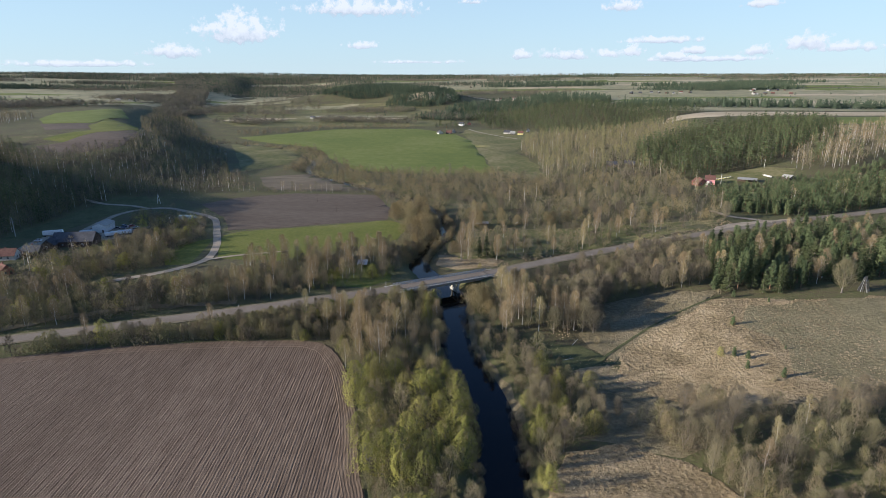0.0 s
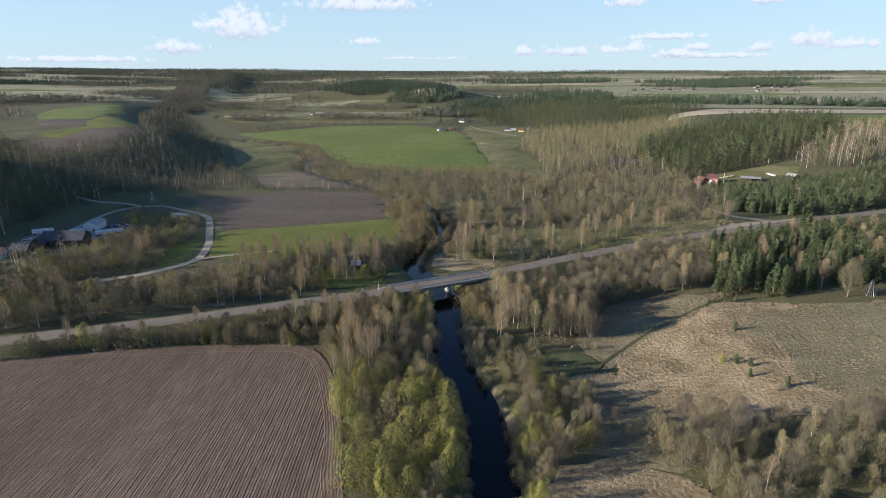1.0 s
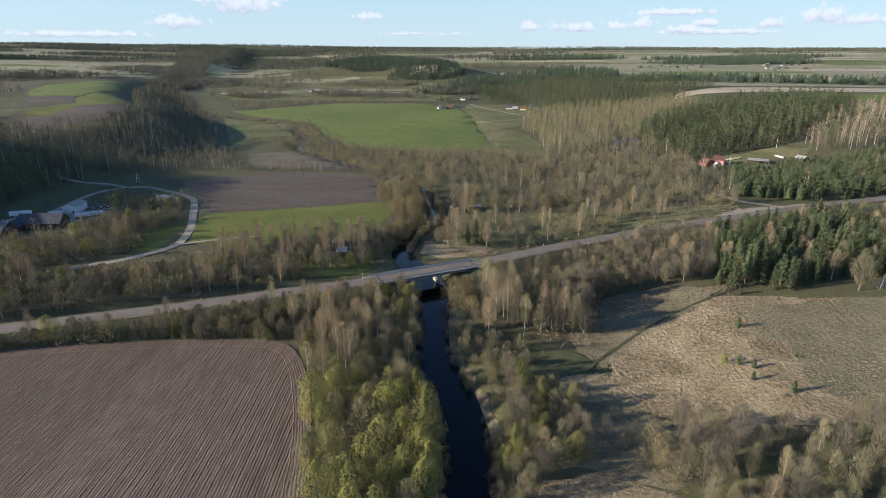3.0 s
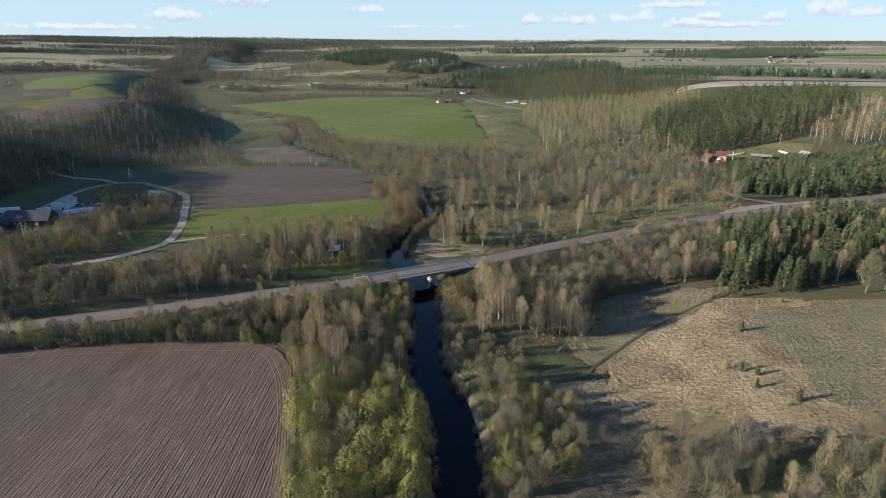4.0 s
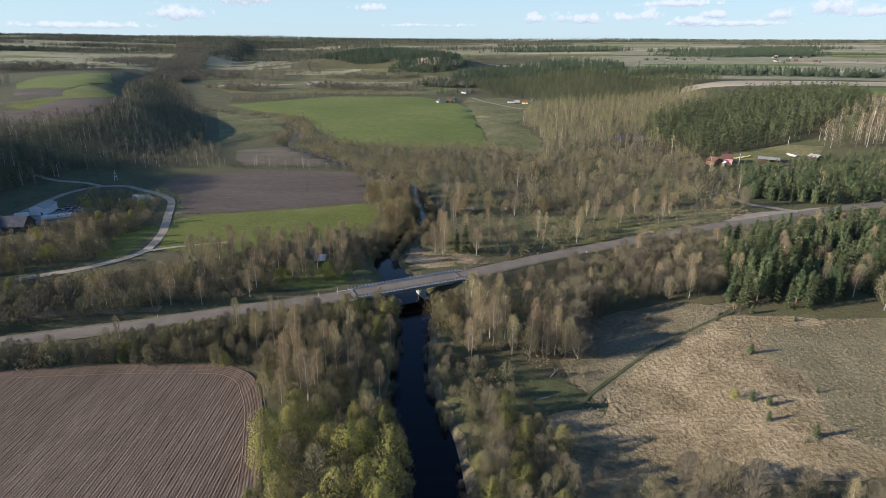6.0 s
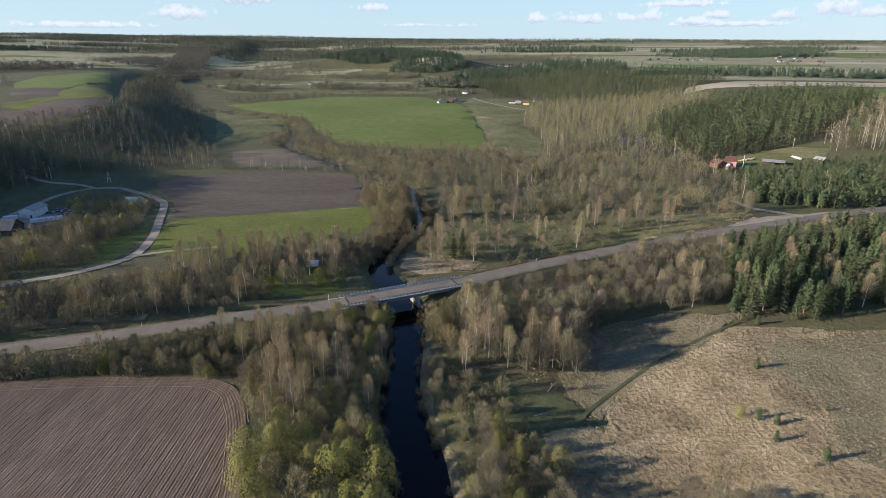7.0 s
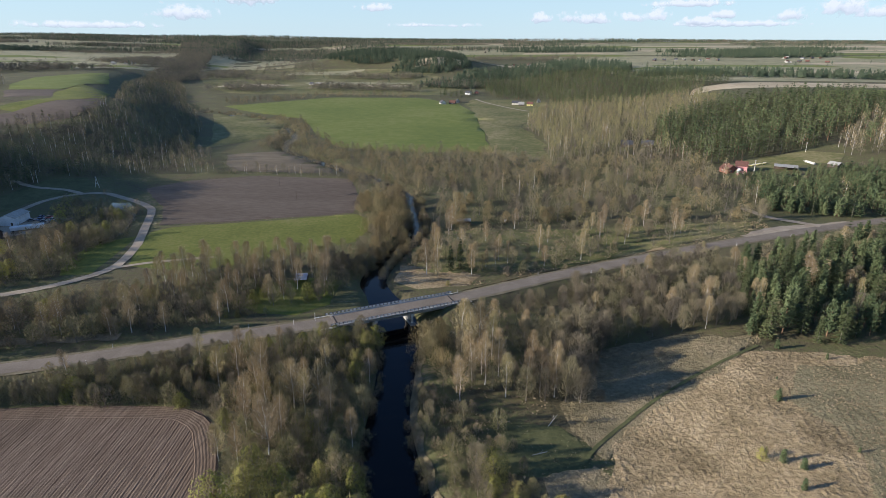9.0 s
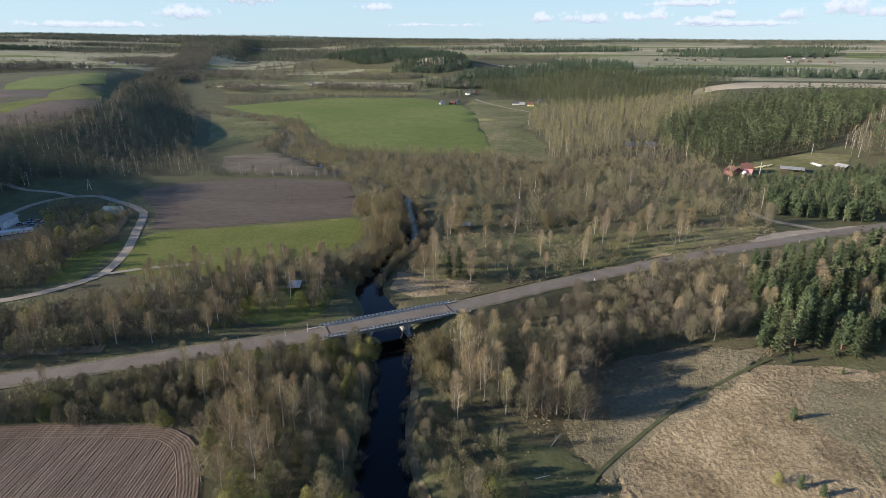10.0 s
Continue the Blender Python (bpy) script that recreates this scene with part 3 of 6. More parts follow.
for side in (-1, 1):
    yy = side * 4.45
    rail = new("railing")
    rail.parent = bridge
    for i in range(npost):
        x0 = -1.5 + (BL + 3.0) * i / npost
        bm = bmesh.new()
        box(bm, x0 + 0.15, x0 + (BL + 3) / npost - 0.38, yy - 0.07, yy + 0.07, BZ + 0.42, BZ + 0.95)
        part("panel", bm, M_RAIL, rail, "short white railing panel")
    bm = bmesh.new()
    tube(bm, (-1.5, yy, BZ + 1.06), (BL + 1.5, yy, BZ + 1.06), 0.06)
    part("top_rail", bm, M_DARKMETAL, rail, "dark metal hand rail")
    for i in range(npost + 1):
        x0 = -1.5 + (BL + 3.0) * i / npost
        bm = bmesh.new()
        box(bm, x0 - 0.09, x0 + 0.09, yy - 0.09, yy + 0.09, BZ + 0.1, BZ + 1.05)
        part("post", bm, M_DARKMETAL, rail)
for xx in (14.5, 28.5):
    pier = new("pier")
    pier.parent = bridge
    bm = bmesh.new()
    box(bm, xx - 0.6, xx + 0.6, -4.2, 4.2, BZ - 2.2, BZ - 1.45, 0.08)
    part("pier_cap", bm, M_PALE, pier)
    for yy in (-2.9, 0, 2.9):
        bm = bmesh.new()
        tube(bm, (xx, yy, -1.6), (xx, yy, BZ - 2.2), 0.48, sides=14)
        part("pier_column", bm, M_PALE, pier)
    bm = bmesh.new()
    box(bm, xx - 0.9, xx + 0.9, -4.0, 4.0, -1.6, 0.9, 0.1)
    part("pier_footing", bm, M_CONCRETE, pier)
bm = bmesh.new()
f0 = [bm.verts.new(p) for p in ((33.5, -5.6, 0.6), (33.5, 3.0, 0.6), (40.5, 3.0, 4.3), (40.5, -5.6, 4.3))]
f1 = [bm.verts.new(v.co - Vector((0, 0, 0.6))) for v in f0]
bm.faces.new(f0)
bm.faces.new(f1[::-1])
for i in range(4):
    bm.faces.new((f0[(i + 1) % 4], f0[i], f1[i], f1[(i + 1) % 4]))
part("slope_paving", bm, M_PALE, bridge, "pale concrete slope paving under the deck")
for xx, d in ((0.0, -1), (BL, 1)):
    bm = bmesh.new()
    vs = box(bm, min(xx - d * 0.6, xx + d * 1.6), max(xx - d * 0.6, xx + d * 1.6), -4.5, 4.5, 0.5, BZ - 0.56, 0.05)
    part("abutment", bm, M_CONCRETE, bridge)
    for side in (-1, 1):
        bm = bmesh.new()
        a = [(xx - d * 0.5, side * 4.55), (xx + d * 5.5, side * 4.55)]
        y0, y1 = side * 4.5, side * 4.85
        pts = [(a[0][0], 1.5), (a[0][0], BZ - 0.1), (a[1][0], BZ - 0.1), (a[1][0], BZ - 1.3), (a[0][0] - d * 2.6, 1.2)]
        f0 = [bm.verts.new((px, y0, pz)) for px, pz in pts]
        f1 = [bm.verts.new((px, y1, pz)) for px, pz in pts]
        bm.faces.new(f0)
        bm.faces.new(f1[::-1])
        for i in range(5):
            j = (i + 1) % 5
            bm.faces.new((f0[j], f0[i], f1[i], f1[j]))
        part("wing_wall", bm, M_PALE, bridge, "pale sunlit wing wall")

# ---- trees ----
def ring_tube(vs, fs, pts, radii, sides):
    base = len(vs)
    for i, (p, r) in enumerate(zip(pts, radii)):
        d = (pts[min(i + 1, len(pts) - 1)] - pts[max(i - 1, 0)]).normalized()
        q = d.to_track_quat("Z", "Y").to_matrix()
        for k in range(sides):
            t = 2 * math.pi * k / sides
            vs.append(p + q @ Vector((r * math.cos(t), r * math.sin(t), 0)))
    for i in range(len(pts) - 1):
        for k in range(sides):
            j = (k + 1) % sides
            fs.append((base + i * sides + k, base + i * sides + j, base + (i + 1) * sides + j, base + (i + 1) * sides + k))


def rand_dir(rng):
    while True:
        v = Vector((rng.uniform(-1, 1), rng.uniform(-1, 1), rng.uniform(-1, 1)))
        if 0.05 < v.length < 1:
            return v.normalized()


def sliver(vs, fs, p, d, length, width, rng, face=None):
    """A thin twig or needle spray; face: the way that its flat side looks."""
    s = d.cross(rand_dir(rng) if face is None else face + rand_dir(rng) * 0.5)
    s = s.normalized() * width / 2 if s.length > 1e-3 else Vector((width / 2, 0, 0))
    b = len(vs)
    vs.extend([p - s, p + s, p + d * length])
    fs.append((b, b + 1, b + 2))


def leafy(vs, fs, p, size, rng, face=None):
    n = rand_dir(rng) if face is None else (face.normalized() + rand_dir(rng) * 0.4).normalized()
    a = n.cross(rand_dir(rng))
    a = a.normalized() * size if a.length > 1e-3 else Vector((size, 0, 0))
    c = n.cross(a) * 0.75
    b = len(vs)
    vs.extend([p - a * 0.5 - c * 0.3, p + a * 0.5 - c * 0.3, p + a * rng.uniform(-0.2, 0.2) + c * 0.7])
    fs.append((b, b + 1, b + 2))


def broadleaf(seed, h, crown_r, base, limbs, twigs, tlen, tw, stems=1, up=0.9, droop=0.0, leaves=0, leaf=0.3, lean=0.04, r0=None, low=False, limb=0.5, pads=0, pad=0.9):
    """Wood (trunk and limbs), twigs and leaves of a bare or budding tree, as three lists of vertices and faces."""
    rng = random.Random(seed)
    wv, wf, tv, tf, lv, lf = [], [], [], [], [], []
    r0 = r0 or h * 0.011 + 0.03
    ends = []
    for s in range(stems):
        az = rng.uniform(0, 6.28)
        spread = 0 if stems == 1 else rng.uniform(0.25, 0.75) * crown_r
        top = Vector((math.cos(az) * spread + rng.uniform(-1, 1) * lean * h, math.sin(az) * spread + rng.uniform(-1, 1) * lean * h, h * (0.97 if stems == 1 else rng.uniform(0.72, 0.95))))
        n = 3 if low else 6
        pts = []
        for i in range(n + 1):
            u = i / n
            pts.append(Vector((top.x * u ** 1.4 + rng.uniform(-1, 1) * 0.012 * h * (0 < i), top.y * u ** 1.4 + rng.uniform(-1, 1) * 0.012 * h * (0 < i), top.z * u)))
        rad = [r0 / math.sqrt(stems) * (1 - 0.88 * i / n) for i in range(n + 1)]
        ring_tube(wv, wf, pts, rad, 3 if low else 6)
        ends.append((pts, rad))
    paths = []
    for i in range(limbs):
        pts, rad = ends[i % stems]
        u = base / h + (0.96 - base / h) * ((i + rng.random()) / limbs)
        k = min(int(u * (len(pts) - 1)), len(pts) - 2)
        f = u * (len(pts) - 1) - k
        p0 = pts[k].lerp(pts[k + 1], f)
        uu = (u - base / h) / (1 - base / h)
        prof = max(0.22, math.sin(math.pi * min(1, 0.22 + 0.78 * uu)) ** 0.7)
        az = i * 2.4 + rng.uniform(-0.5, 0.5)
        ln = crown_r * prof * rng.uniform(0.75, 1.2)
        out = Vector((math.cos(az), math.sin(az), 0))
        p1 = p0 + out * ln * 0.5 + Vector((0, 0, ln * up * 0.45))
        p2 = p0 + out * ln + Vector((0, 0, ln * (up * 1.15 - droop * 0.7)))
        p2.z = min(p2.z, h * 1.02)
        if not low and stems < 4:
            ring_tube(wv, wf, [p0, p1, p2], [rad[k] * limb, rad[k] * limb * 0.6, 0.015], 3)
        paths.append((p0, p1, p2, out))
    ph, lobes = rng.uniform(0, 6.28), rng.choice((2, 3, 3, 4))

    def in_crown(shell):
        """A place in the crown's uneven oval or dome, and the way out of it; shell: 0.5 fills it evenly, less keeps to its skin."""
        u = rng.random() ** (0.85 if stems == 1 else 1.1)
        prof = math.sin(math.pi * (0.08 + 0.86 * u) ** 0.9) ** 0.6 if stems == 1 else (1 - u ** 2.2) ** 0.55
        az = rng.uniform(0, 6.283)
        lump = 0.86 + 0.2 * math.sin(lobes * az + ph + 4 * u) + 0.12 * math.sin(9 * u + ph + az)
        r = crown_r * prof * lump * rng.random() ** shell
        out = Vector((math.cos(az), math.sin(az), 0))
        pts = ends[int(az / 6.2832 * stems) % stems][0]
        k = min(int(u * (len(pts) - 1)), len(pts) - 2)
        axis = pts[k].lerp(pts[k + 1], u * (len(pts) - 1) - k) * (1.0 if stems == 1 else 0.3)
        p = Vector((axis.x, axis.y, base + (h * 0.97 - base) * u)) + out * r
        slope = 0.9 * (u - 0.35) if stems == 1 else 0.15 + 1.1 * u * u
        return p, out, (out + Vector((0, 0, slope + 0.25 + 0.2 * math.sin(lobes * az + ph)))).normalized()

    for i in range(twigs):
        p, out, face = in_crown(0.42)
        d = (out * 0.4 + Vector((0, 0, up * 0.8 - droop * 0.8)) + rand_dir(rng) * 0.4).normalized()
        sliver(tv, tf, p - d * tlen * 0.4, d, tlen * rng.uniform(0.45, 1.15), tw * rng.uniform(0.7, 1.3), rng, face)
    for i in range(leaves):
        p, out, face = in_crown(0.3)
        leafy(lv, lf, p, leaf * rng.uniform(0.6, 1.3), rng, face)
    for i in range(pads):
        p, out, face = in_crown(0.3)
        leafy(tv, tf, p, pad * rng.uniform(0.6, 1.3), rng, face)
    return (wv, wf), (tv, tf), (lv, lf)


def conifer(seed, h, crown_r, base, whorls, per, pieces, size, pine=False, low=False):
    rng = random.Random(seed)
    wv, wf, tv, tf = [], [], [], []
    lean = Vector((rng.uniform(-0.02, 0.02) * h, rng.uniform(-0.02, 0.02) * h, 0))
    n = 2 if low else 5
    ring_tube(wv, wf, [lean * (i / n) + Vector((0, 0, h * 0.98 * i / n)) for i in range(n + 1)], [(h * 0.011 + 0.04) * (1 - 0.9 * i / n) for i in range(n + 1)], 3 if low else 6)
    for w in range(whorls):
        u = (w + 0.5 * rng.random()) / whorls
        z = base + (h - base) * u
        if pine:
            prof = (1 - u) ** 0.6 * (0.7 + 0.3 * math.sin(w * 2.1)) + 0.08
        else:
            prof = (1 - u) ** 0.85 + 0.05
        for k in range(per if u < 0.85 else max(2, per // 2)):
            az = w * 1.1 + 6.283 * k / per + rng.uniform(-0.35, 0.35)
            ln = crown_r * prof * rng.uniform(0.7, 1.15)
            out = Vector((math.cos(az), math.sin(az), 0))
            rise = rng.uniform(0.15, 0.55) if pine else rng.uniform(-0.35, 0.05) + 0.35 * u
            p0 = lean * u + Vector((0, 0, z))
            if not low and (pine or k % 3 == 0):
                ring_tube(wv, wf, [p0, p0 + out * ln * 0.85 + Vector((0, 0, ln * rise * 0.85))], [0.045, 0.012], 3)
            for q in range(pieces):
                t = rng.uniform(0.45 if pine else 0.15, 1.0)
                p = p0 + out * ln * t + Vector((0, 0, ln * rise * t))
                if pine:
                    p += rand_dir(rng) * 0.3 * crown_r * rng.random()
                    d = (rand_dir(rng) + Vector((0, 0, 0.7)) + out * 0.4).normalized()
                    face = out * (1.1 - 0.7 * u) + Vector((0, 0, 0.35 + 0.6 * u))
                else:
                    side = Vector((-out.y, out.x, 0)) * rng.choice((-1, 1))
                    d = (out * 0.9 + side * rng.uniform(0, 1.0) + Vector((0, 0, rng.uniform(-0.5, 0.1)))).normalized()
                    face = out * 0.8 + Vector((0, 0, 0.75))
                sliver(tv, tf, p - d * size * 0.3, d, size * rng.uniform(0.9, 1.7), size * rng.uniform(0.4, 0.7), rng, face)
    return (wv, wf), (tv, tf), ([], [])


M_BIRCHBARK = surface("white_birch_bark", [(0.30, 0.28, 0.25), (0.55, 0.53, 0.49), (0.68, 0.66, 0.62)], 1.2, 5.0, rough=0.75, bump=0.2, dist=0.02)
M_BARK = surface("grey_bark", [(0.10, 0.085, 0.07), (0.17, 0.15, 0.125), (0.24, 0.215, 0.185)], 1.0, 6.0, bump=0.4, dist=0.03)
M_PINEBARK = surface("orange_pine_bark", [(0.12, 0.075, 0.05), (0.2, 0.12, 0.075), (0.27, 0.165, 0.1)], 1.0, 6.0, bump=0.4, dist=0.03)
F_BIRCH = foliage("birch_twigs", [(0.22, 0.17, 0.105), (0.285, 0.217, 0.12), (0.335, 0.26, 0.145), (0.285, 0.25, 0.12)])
F_BARE = foliage("bare_twigs", [(0.105, 0.091, 0.068), (0.156, 0.134, 0.093), (0.207, 0.173, 0.113), (0.175, 0.163, 0.085), (0.24, 0.204, 0.131)])
F_SHRUB = foliage("shrub_twigs", [(0.15, 0.12, 0.085), (0.23, 0.185, 0.115), (0.21, 0.195, 0.10), (0.29, 0.23, 0.14)])
F_OCHRE = foliage("ochre_willow_twigs", [(0.155, 0.128, 0.078), (0.24, 0.19, 0.095), (0.215, 0.186, 0.098), (0.29, 0.23, 0.115)])
F_WILLOW = foliage("willow_leaves", [(0.155, 0.158, 0.045), (0.22, 0.218, 0.055), (0.29, 0.28, 0.07), (0.22, 0.195, 0.07)], translucent=0.3)
F_BUD = foliage("green_buds", [(0.14, 0.13, 0.056), (0.185, 0.172, 0.066), (0.225, 0.205, 0.085)], translucent=0.2)
F_SPRUCE = foliage("spruce_needles", [(0.05, 0.064, 0.028), (0.08, 0.096, 0.04), (0.112, 0.126, 0.054)])
F_PINE = foliage("pine_needles", [(0.065, 0.088, 0.042), (0.10, 0.126, 0.056), (0.135, 0.158, 0.074)])
F_LARCH = foliage("larch_twigs", [(0.17, 0.155, 0.075), (0.235, 0.22, 0.095), (0.275, 0.255, 0.11), (0.20, 0.17, 0.10)])
# far crowns: greyer, bluer tones than near ones, haze put into the colour
F_FARBARE = foliage("haze_tinted_bare_crowns", [(0.13, 0.115, 0.085), (0.17, 0.148, 0.108), (0.205, 0.178, 0.125), (0.155, 0.152, 0.088)])
F_FARPINE = foliage("haze_tinted_conifer_crowns", [(0.058, 0.08, 0.05), (0.076, 0.1, 0.06), (0.096, 0.12, 0.07)])

# kind: maker(seed, low), base height, (wood, twig, leaf) materials, label, category
KINDS = {
    "birch_tree": (lambda s, lo: broadleaf(s, 16, 2.9, 3.6, 7 if lo else 24, 120 if lo else 1400, 1.7 if lo else 1.3, 0.15 if lo else 0.092, limb=0.25, up=1.1, droop=0.25, low=lo, r0=0.17, pads=16 if lo else 0, pad=0.5), 16, (M_BIRCHBARK, F_BIRCH, F_BUD), "slender white-barked birch with bare tan twigs", "birch tree"),
    "alder_tree": (lambda s, lo: broadleaf(s, 12, 3.4, 2.0, 9 if lo else 20, 150 if lo else 1450, 1.7 if lo else 1.15, 0.16 if lo else 0.092, up=1.0, low=lo, limb=0.26, leaves=14 if lo else 90, leaf=0.45 if lo else 0.22, pads=40 if lo else 0, pad=0.5), 12, (M_BARK, F_BARE, F_BUD), "bare grey-brown alder with dense fine twigs", "tree"),
    "oak_tree": (lambda s, lo: broadleaf(s, 14, 5.2, 2.8, 12 if lo else 36, 200 if lo else 2600, 1.9 if lo else 1.35, 0.17 if lo else 0.092, up=0.85, low=lo, limb=0.4, r0=0.36, pads=60 if lo else 0, pad=0.6), 14, (M_BARK, F_BARE, F_BUD), "broad bare oak with spreading grey limbs", "tree"),
    "willow_tree": (lambda s, lo: broadleaf(s, 8.5, 4.0, 0.8, 9 if lo else 22, 30 if lo else 260, 2.0 if lo else 1.4, 0.16 if lo else 0.08, stems=3 if lo else 5, up=1.05, low=lo, limb=0.35, leaves=170 if lo else 1750, leaf=0.55 if lo else 0.3), 8.5, (M_BARK, F_SHRUB, F_WILLOW), "rounded willow in yellow-green spring leaf", "willow tree"),
    "budding_tree": (lambda s, lo: broadleaf(s, 9, 3.3, 1.0, 8 if lo else 18, 80 if lo else 760, 1.6 if lo else 1.15, 0.15 if lo else 0.092, stems=2, up=1.0, low=lo, limb=0.28, leaves=70 if lo else 640, leaf=0.5 if lo else 0.24), 9, (M_BARK, F_SHRUB, F_BUD), "young tree with olive buds opening", "tree"),
    "shrub": (lambda s, lo: broadleaf(s, 4, 2.2, 0.2, 7 if lo else 12, 70 if lo else 480, 1.2 if lo else 0.85, 0.13 if lo else 0.07, stems=4, up=1.1, low=lo, limb=0.3, leaves=8 if lo else 50, leaf=0.35 if lo else 0.2, pads=12 if lo else 0, pad=0.45), 4, (M_BARK, F_SHRUB, F_BUD), "bare many-stemmed grey-brown shrub", "shrub"),
    "ochre_willow": (lambda s, lo: broadleaf(s, 7.5, 4.1, 0.5, 9 if lo else 22, 160 if lo else 1600, 1.6 if lo else 1.15, 0.16 if lo else 0.092, stems=4, up=0.95, low=lo, limb=0.3, leaves=16 if lo else 160, leaf=0.45 if lo else 0.24, pads=50 if lo else 0, pad=0.55), 7.5, (M_BARK, F_OCHRE, F_OCHRE), "spreading willow bush with ochre twigs", "willow bush"),
    "spruce_tree": (lambda s, lo: conifer(s, 16, 3.0, 0.8, 11 if lo else 20, 5 if lo else 8, 4 if lo else 8, 0.9 if lo else 0.8, low=lo), 16, (M_BARK, F_SPRUCE, F_SPRUCE), "dense dark green spruce reaching to the ground", "spruce tree"),
    "pine_tree": (lambda s, lo: conifer(s, 15, 2.6, 2.6, 8 if lo else 13, 5 if lo else 6, 5 if lo else 14, 0.8 if lo else 0.7, pine=True, low=lo), 15, (M_PINEBARK, F_PINE, F_PINE), "green pine with an orange-brown trunk", "pine tree"),
    "young_pine": (lambda s, lo: conifer(s, 7, 2.2, 0.3, 8 if lo else 11, 5 if lo else 7, 4 if lo else 10, 0.75 if lo else 0.6, pine=True, low=lo), 7, (M_PINEBARK, F_PINE, F_PINE), "bushy young green pine", "pine tree"),
    "larch_tree": (lambda s, lo: broadleaf(s, 18, 2.6, 2.5, 9 if lo else 22, 130 if lo else 620, 1.9 if lo else 1.6, 0.17 if lo else 0.08, up=0.8, low=lo, pads=40 if lo else 0, pad=0.55), 18, (M_BARK, F_LARCH, F_LARCH), "tall pale yellow-green larch", "larch tree"),
}
PLANTS = []  # kind, x, y, height
GRID = {}


def free_spot(x, y, gap):
    c = (int(x // 8), int(y // 8))
    for i in (-1, 0, 1):
        for j in (-1, 0, 1):
            for px, py, pg in GRID.get((c[0] + i, c[1] + j), ()):
                if math.hypot(px - x, py - y) < min(gap, pg) * 0.5 + max(gap, pg) * 0.5:
                    return False
    return True


def plant(kind, x, y, h, gap=2.0):
    PLANTS.append((kind, x, y, h))
    GRID.setdefault((int(x // 8), int(y // 8)), []).append((x, y, gap))


CLEAR = []  # x, y, radius kept free round buildings


def wood(poly, gap, mix, seed, road=9.0, keep=1.0, fields=True):
    """Scatter trees over a polygon: mix is rows of kind, weight, lowest and highest height."""
    rng = random.Random(seed)
    x0, x1 = min(p[0] for p in poly), max(p[0] for p in poly)
    y0, y1 = min(p[1] for p in poly), max(p[1] for p in poly)
    tries = int((x1 - x0) * (y1 - y0) / (gap * gap) * 2.6)
    X = np.array([rng.uniform(x0, x1) for _ in range(tries)])
    Y = np.array([rng.uniform(y0, y1) for _ in range(tries)])
    dr, w = near_line(RIVER_S, X, Y)
    ok = (dr > w / 2 + 1.2) & (near_line(ROAD_S, X, Y)[0] > road) & (near_line(GRAVEL_S, X, Y)[0] > 5.0)
    total = sum(m[1] for m in mix)
    for x, y, o in zip(X, Y, ok):
        if not o or not inside_poly(poly, x, y) or rng.random() > keep or not free_spot(x, y, gap):
            continue
        if fields and any(inside_poly(f, x, y) for f in FIELDS):
            continue
        if any(math.hypot(x - a, y - b) < r for a, b, r in CLEAR):
            continue
        u = rng.random() * total
        for kind, wt, lo, hi in mix:
            u -= wt
            if u <= 0:
                break
        plant(kind, float(x), float(y), rng.uniform(lo, hi), gap)

# ---- where the trees stand ----
CLEAR += [(-243, 375, 16), (-230, 332, 24), (-262, 322, 14), (-56, 300, 6), (203, 503, 16), (236, 500, 12), (160, 241, 6), (197, 240, 12), (12, 386, 6), (-198, 397, 9), (165, 600, 11), (148, 604, 9), (160, 586, 11), (148, 588, 9), (-253, 301, 11), (-244, 309, 11), (-236, 276, 11), (-256, 284, 11), (-246, 292, 9), (-218, 349, 12), (-222, 366, 12), (-53, 289, 8), (-50, 279, 6), (171, 242, 6), (269, 498, 6), (-40, 250, 5)]
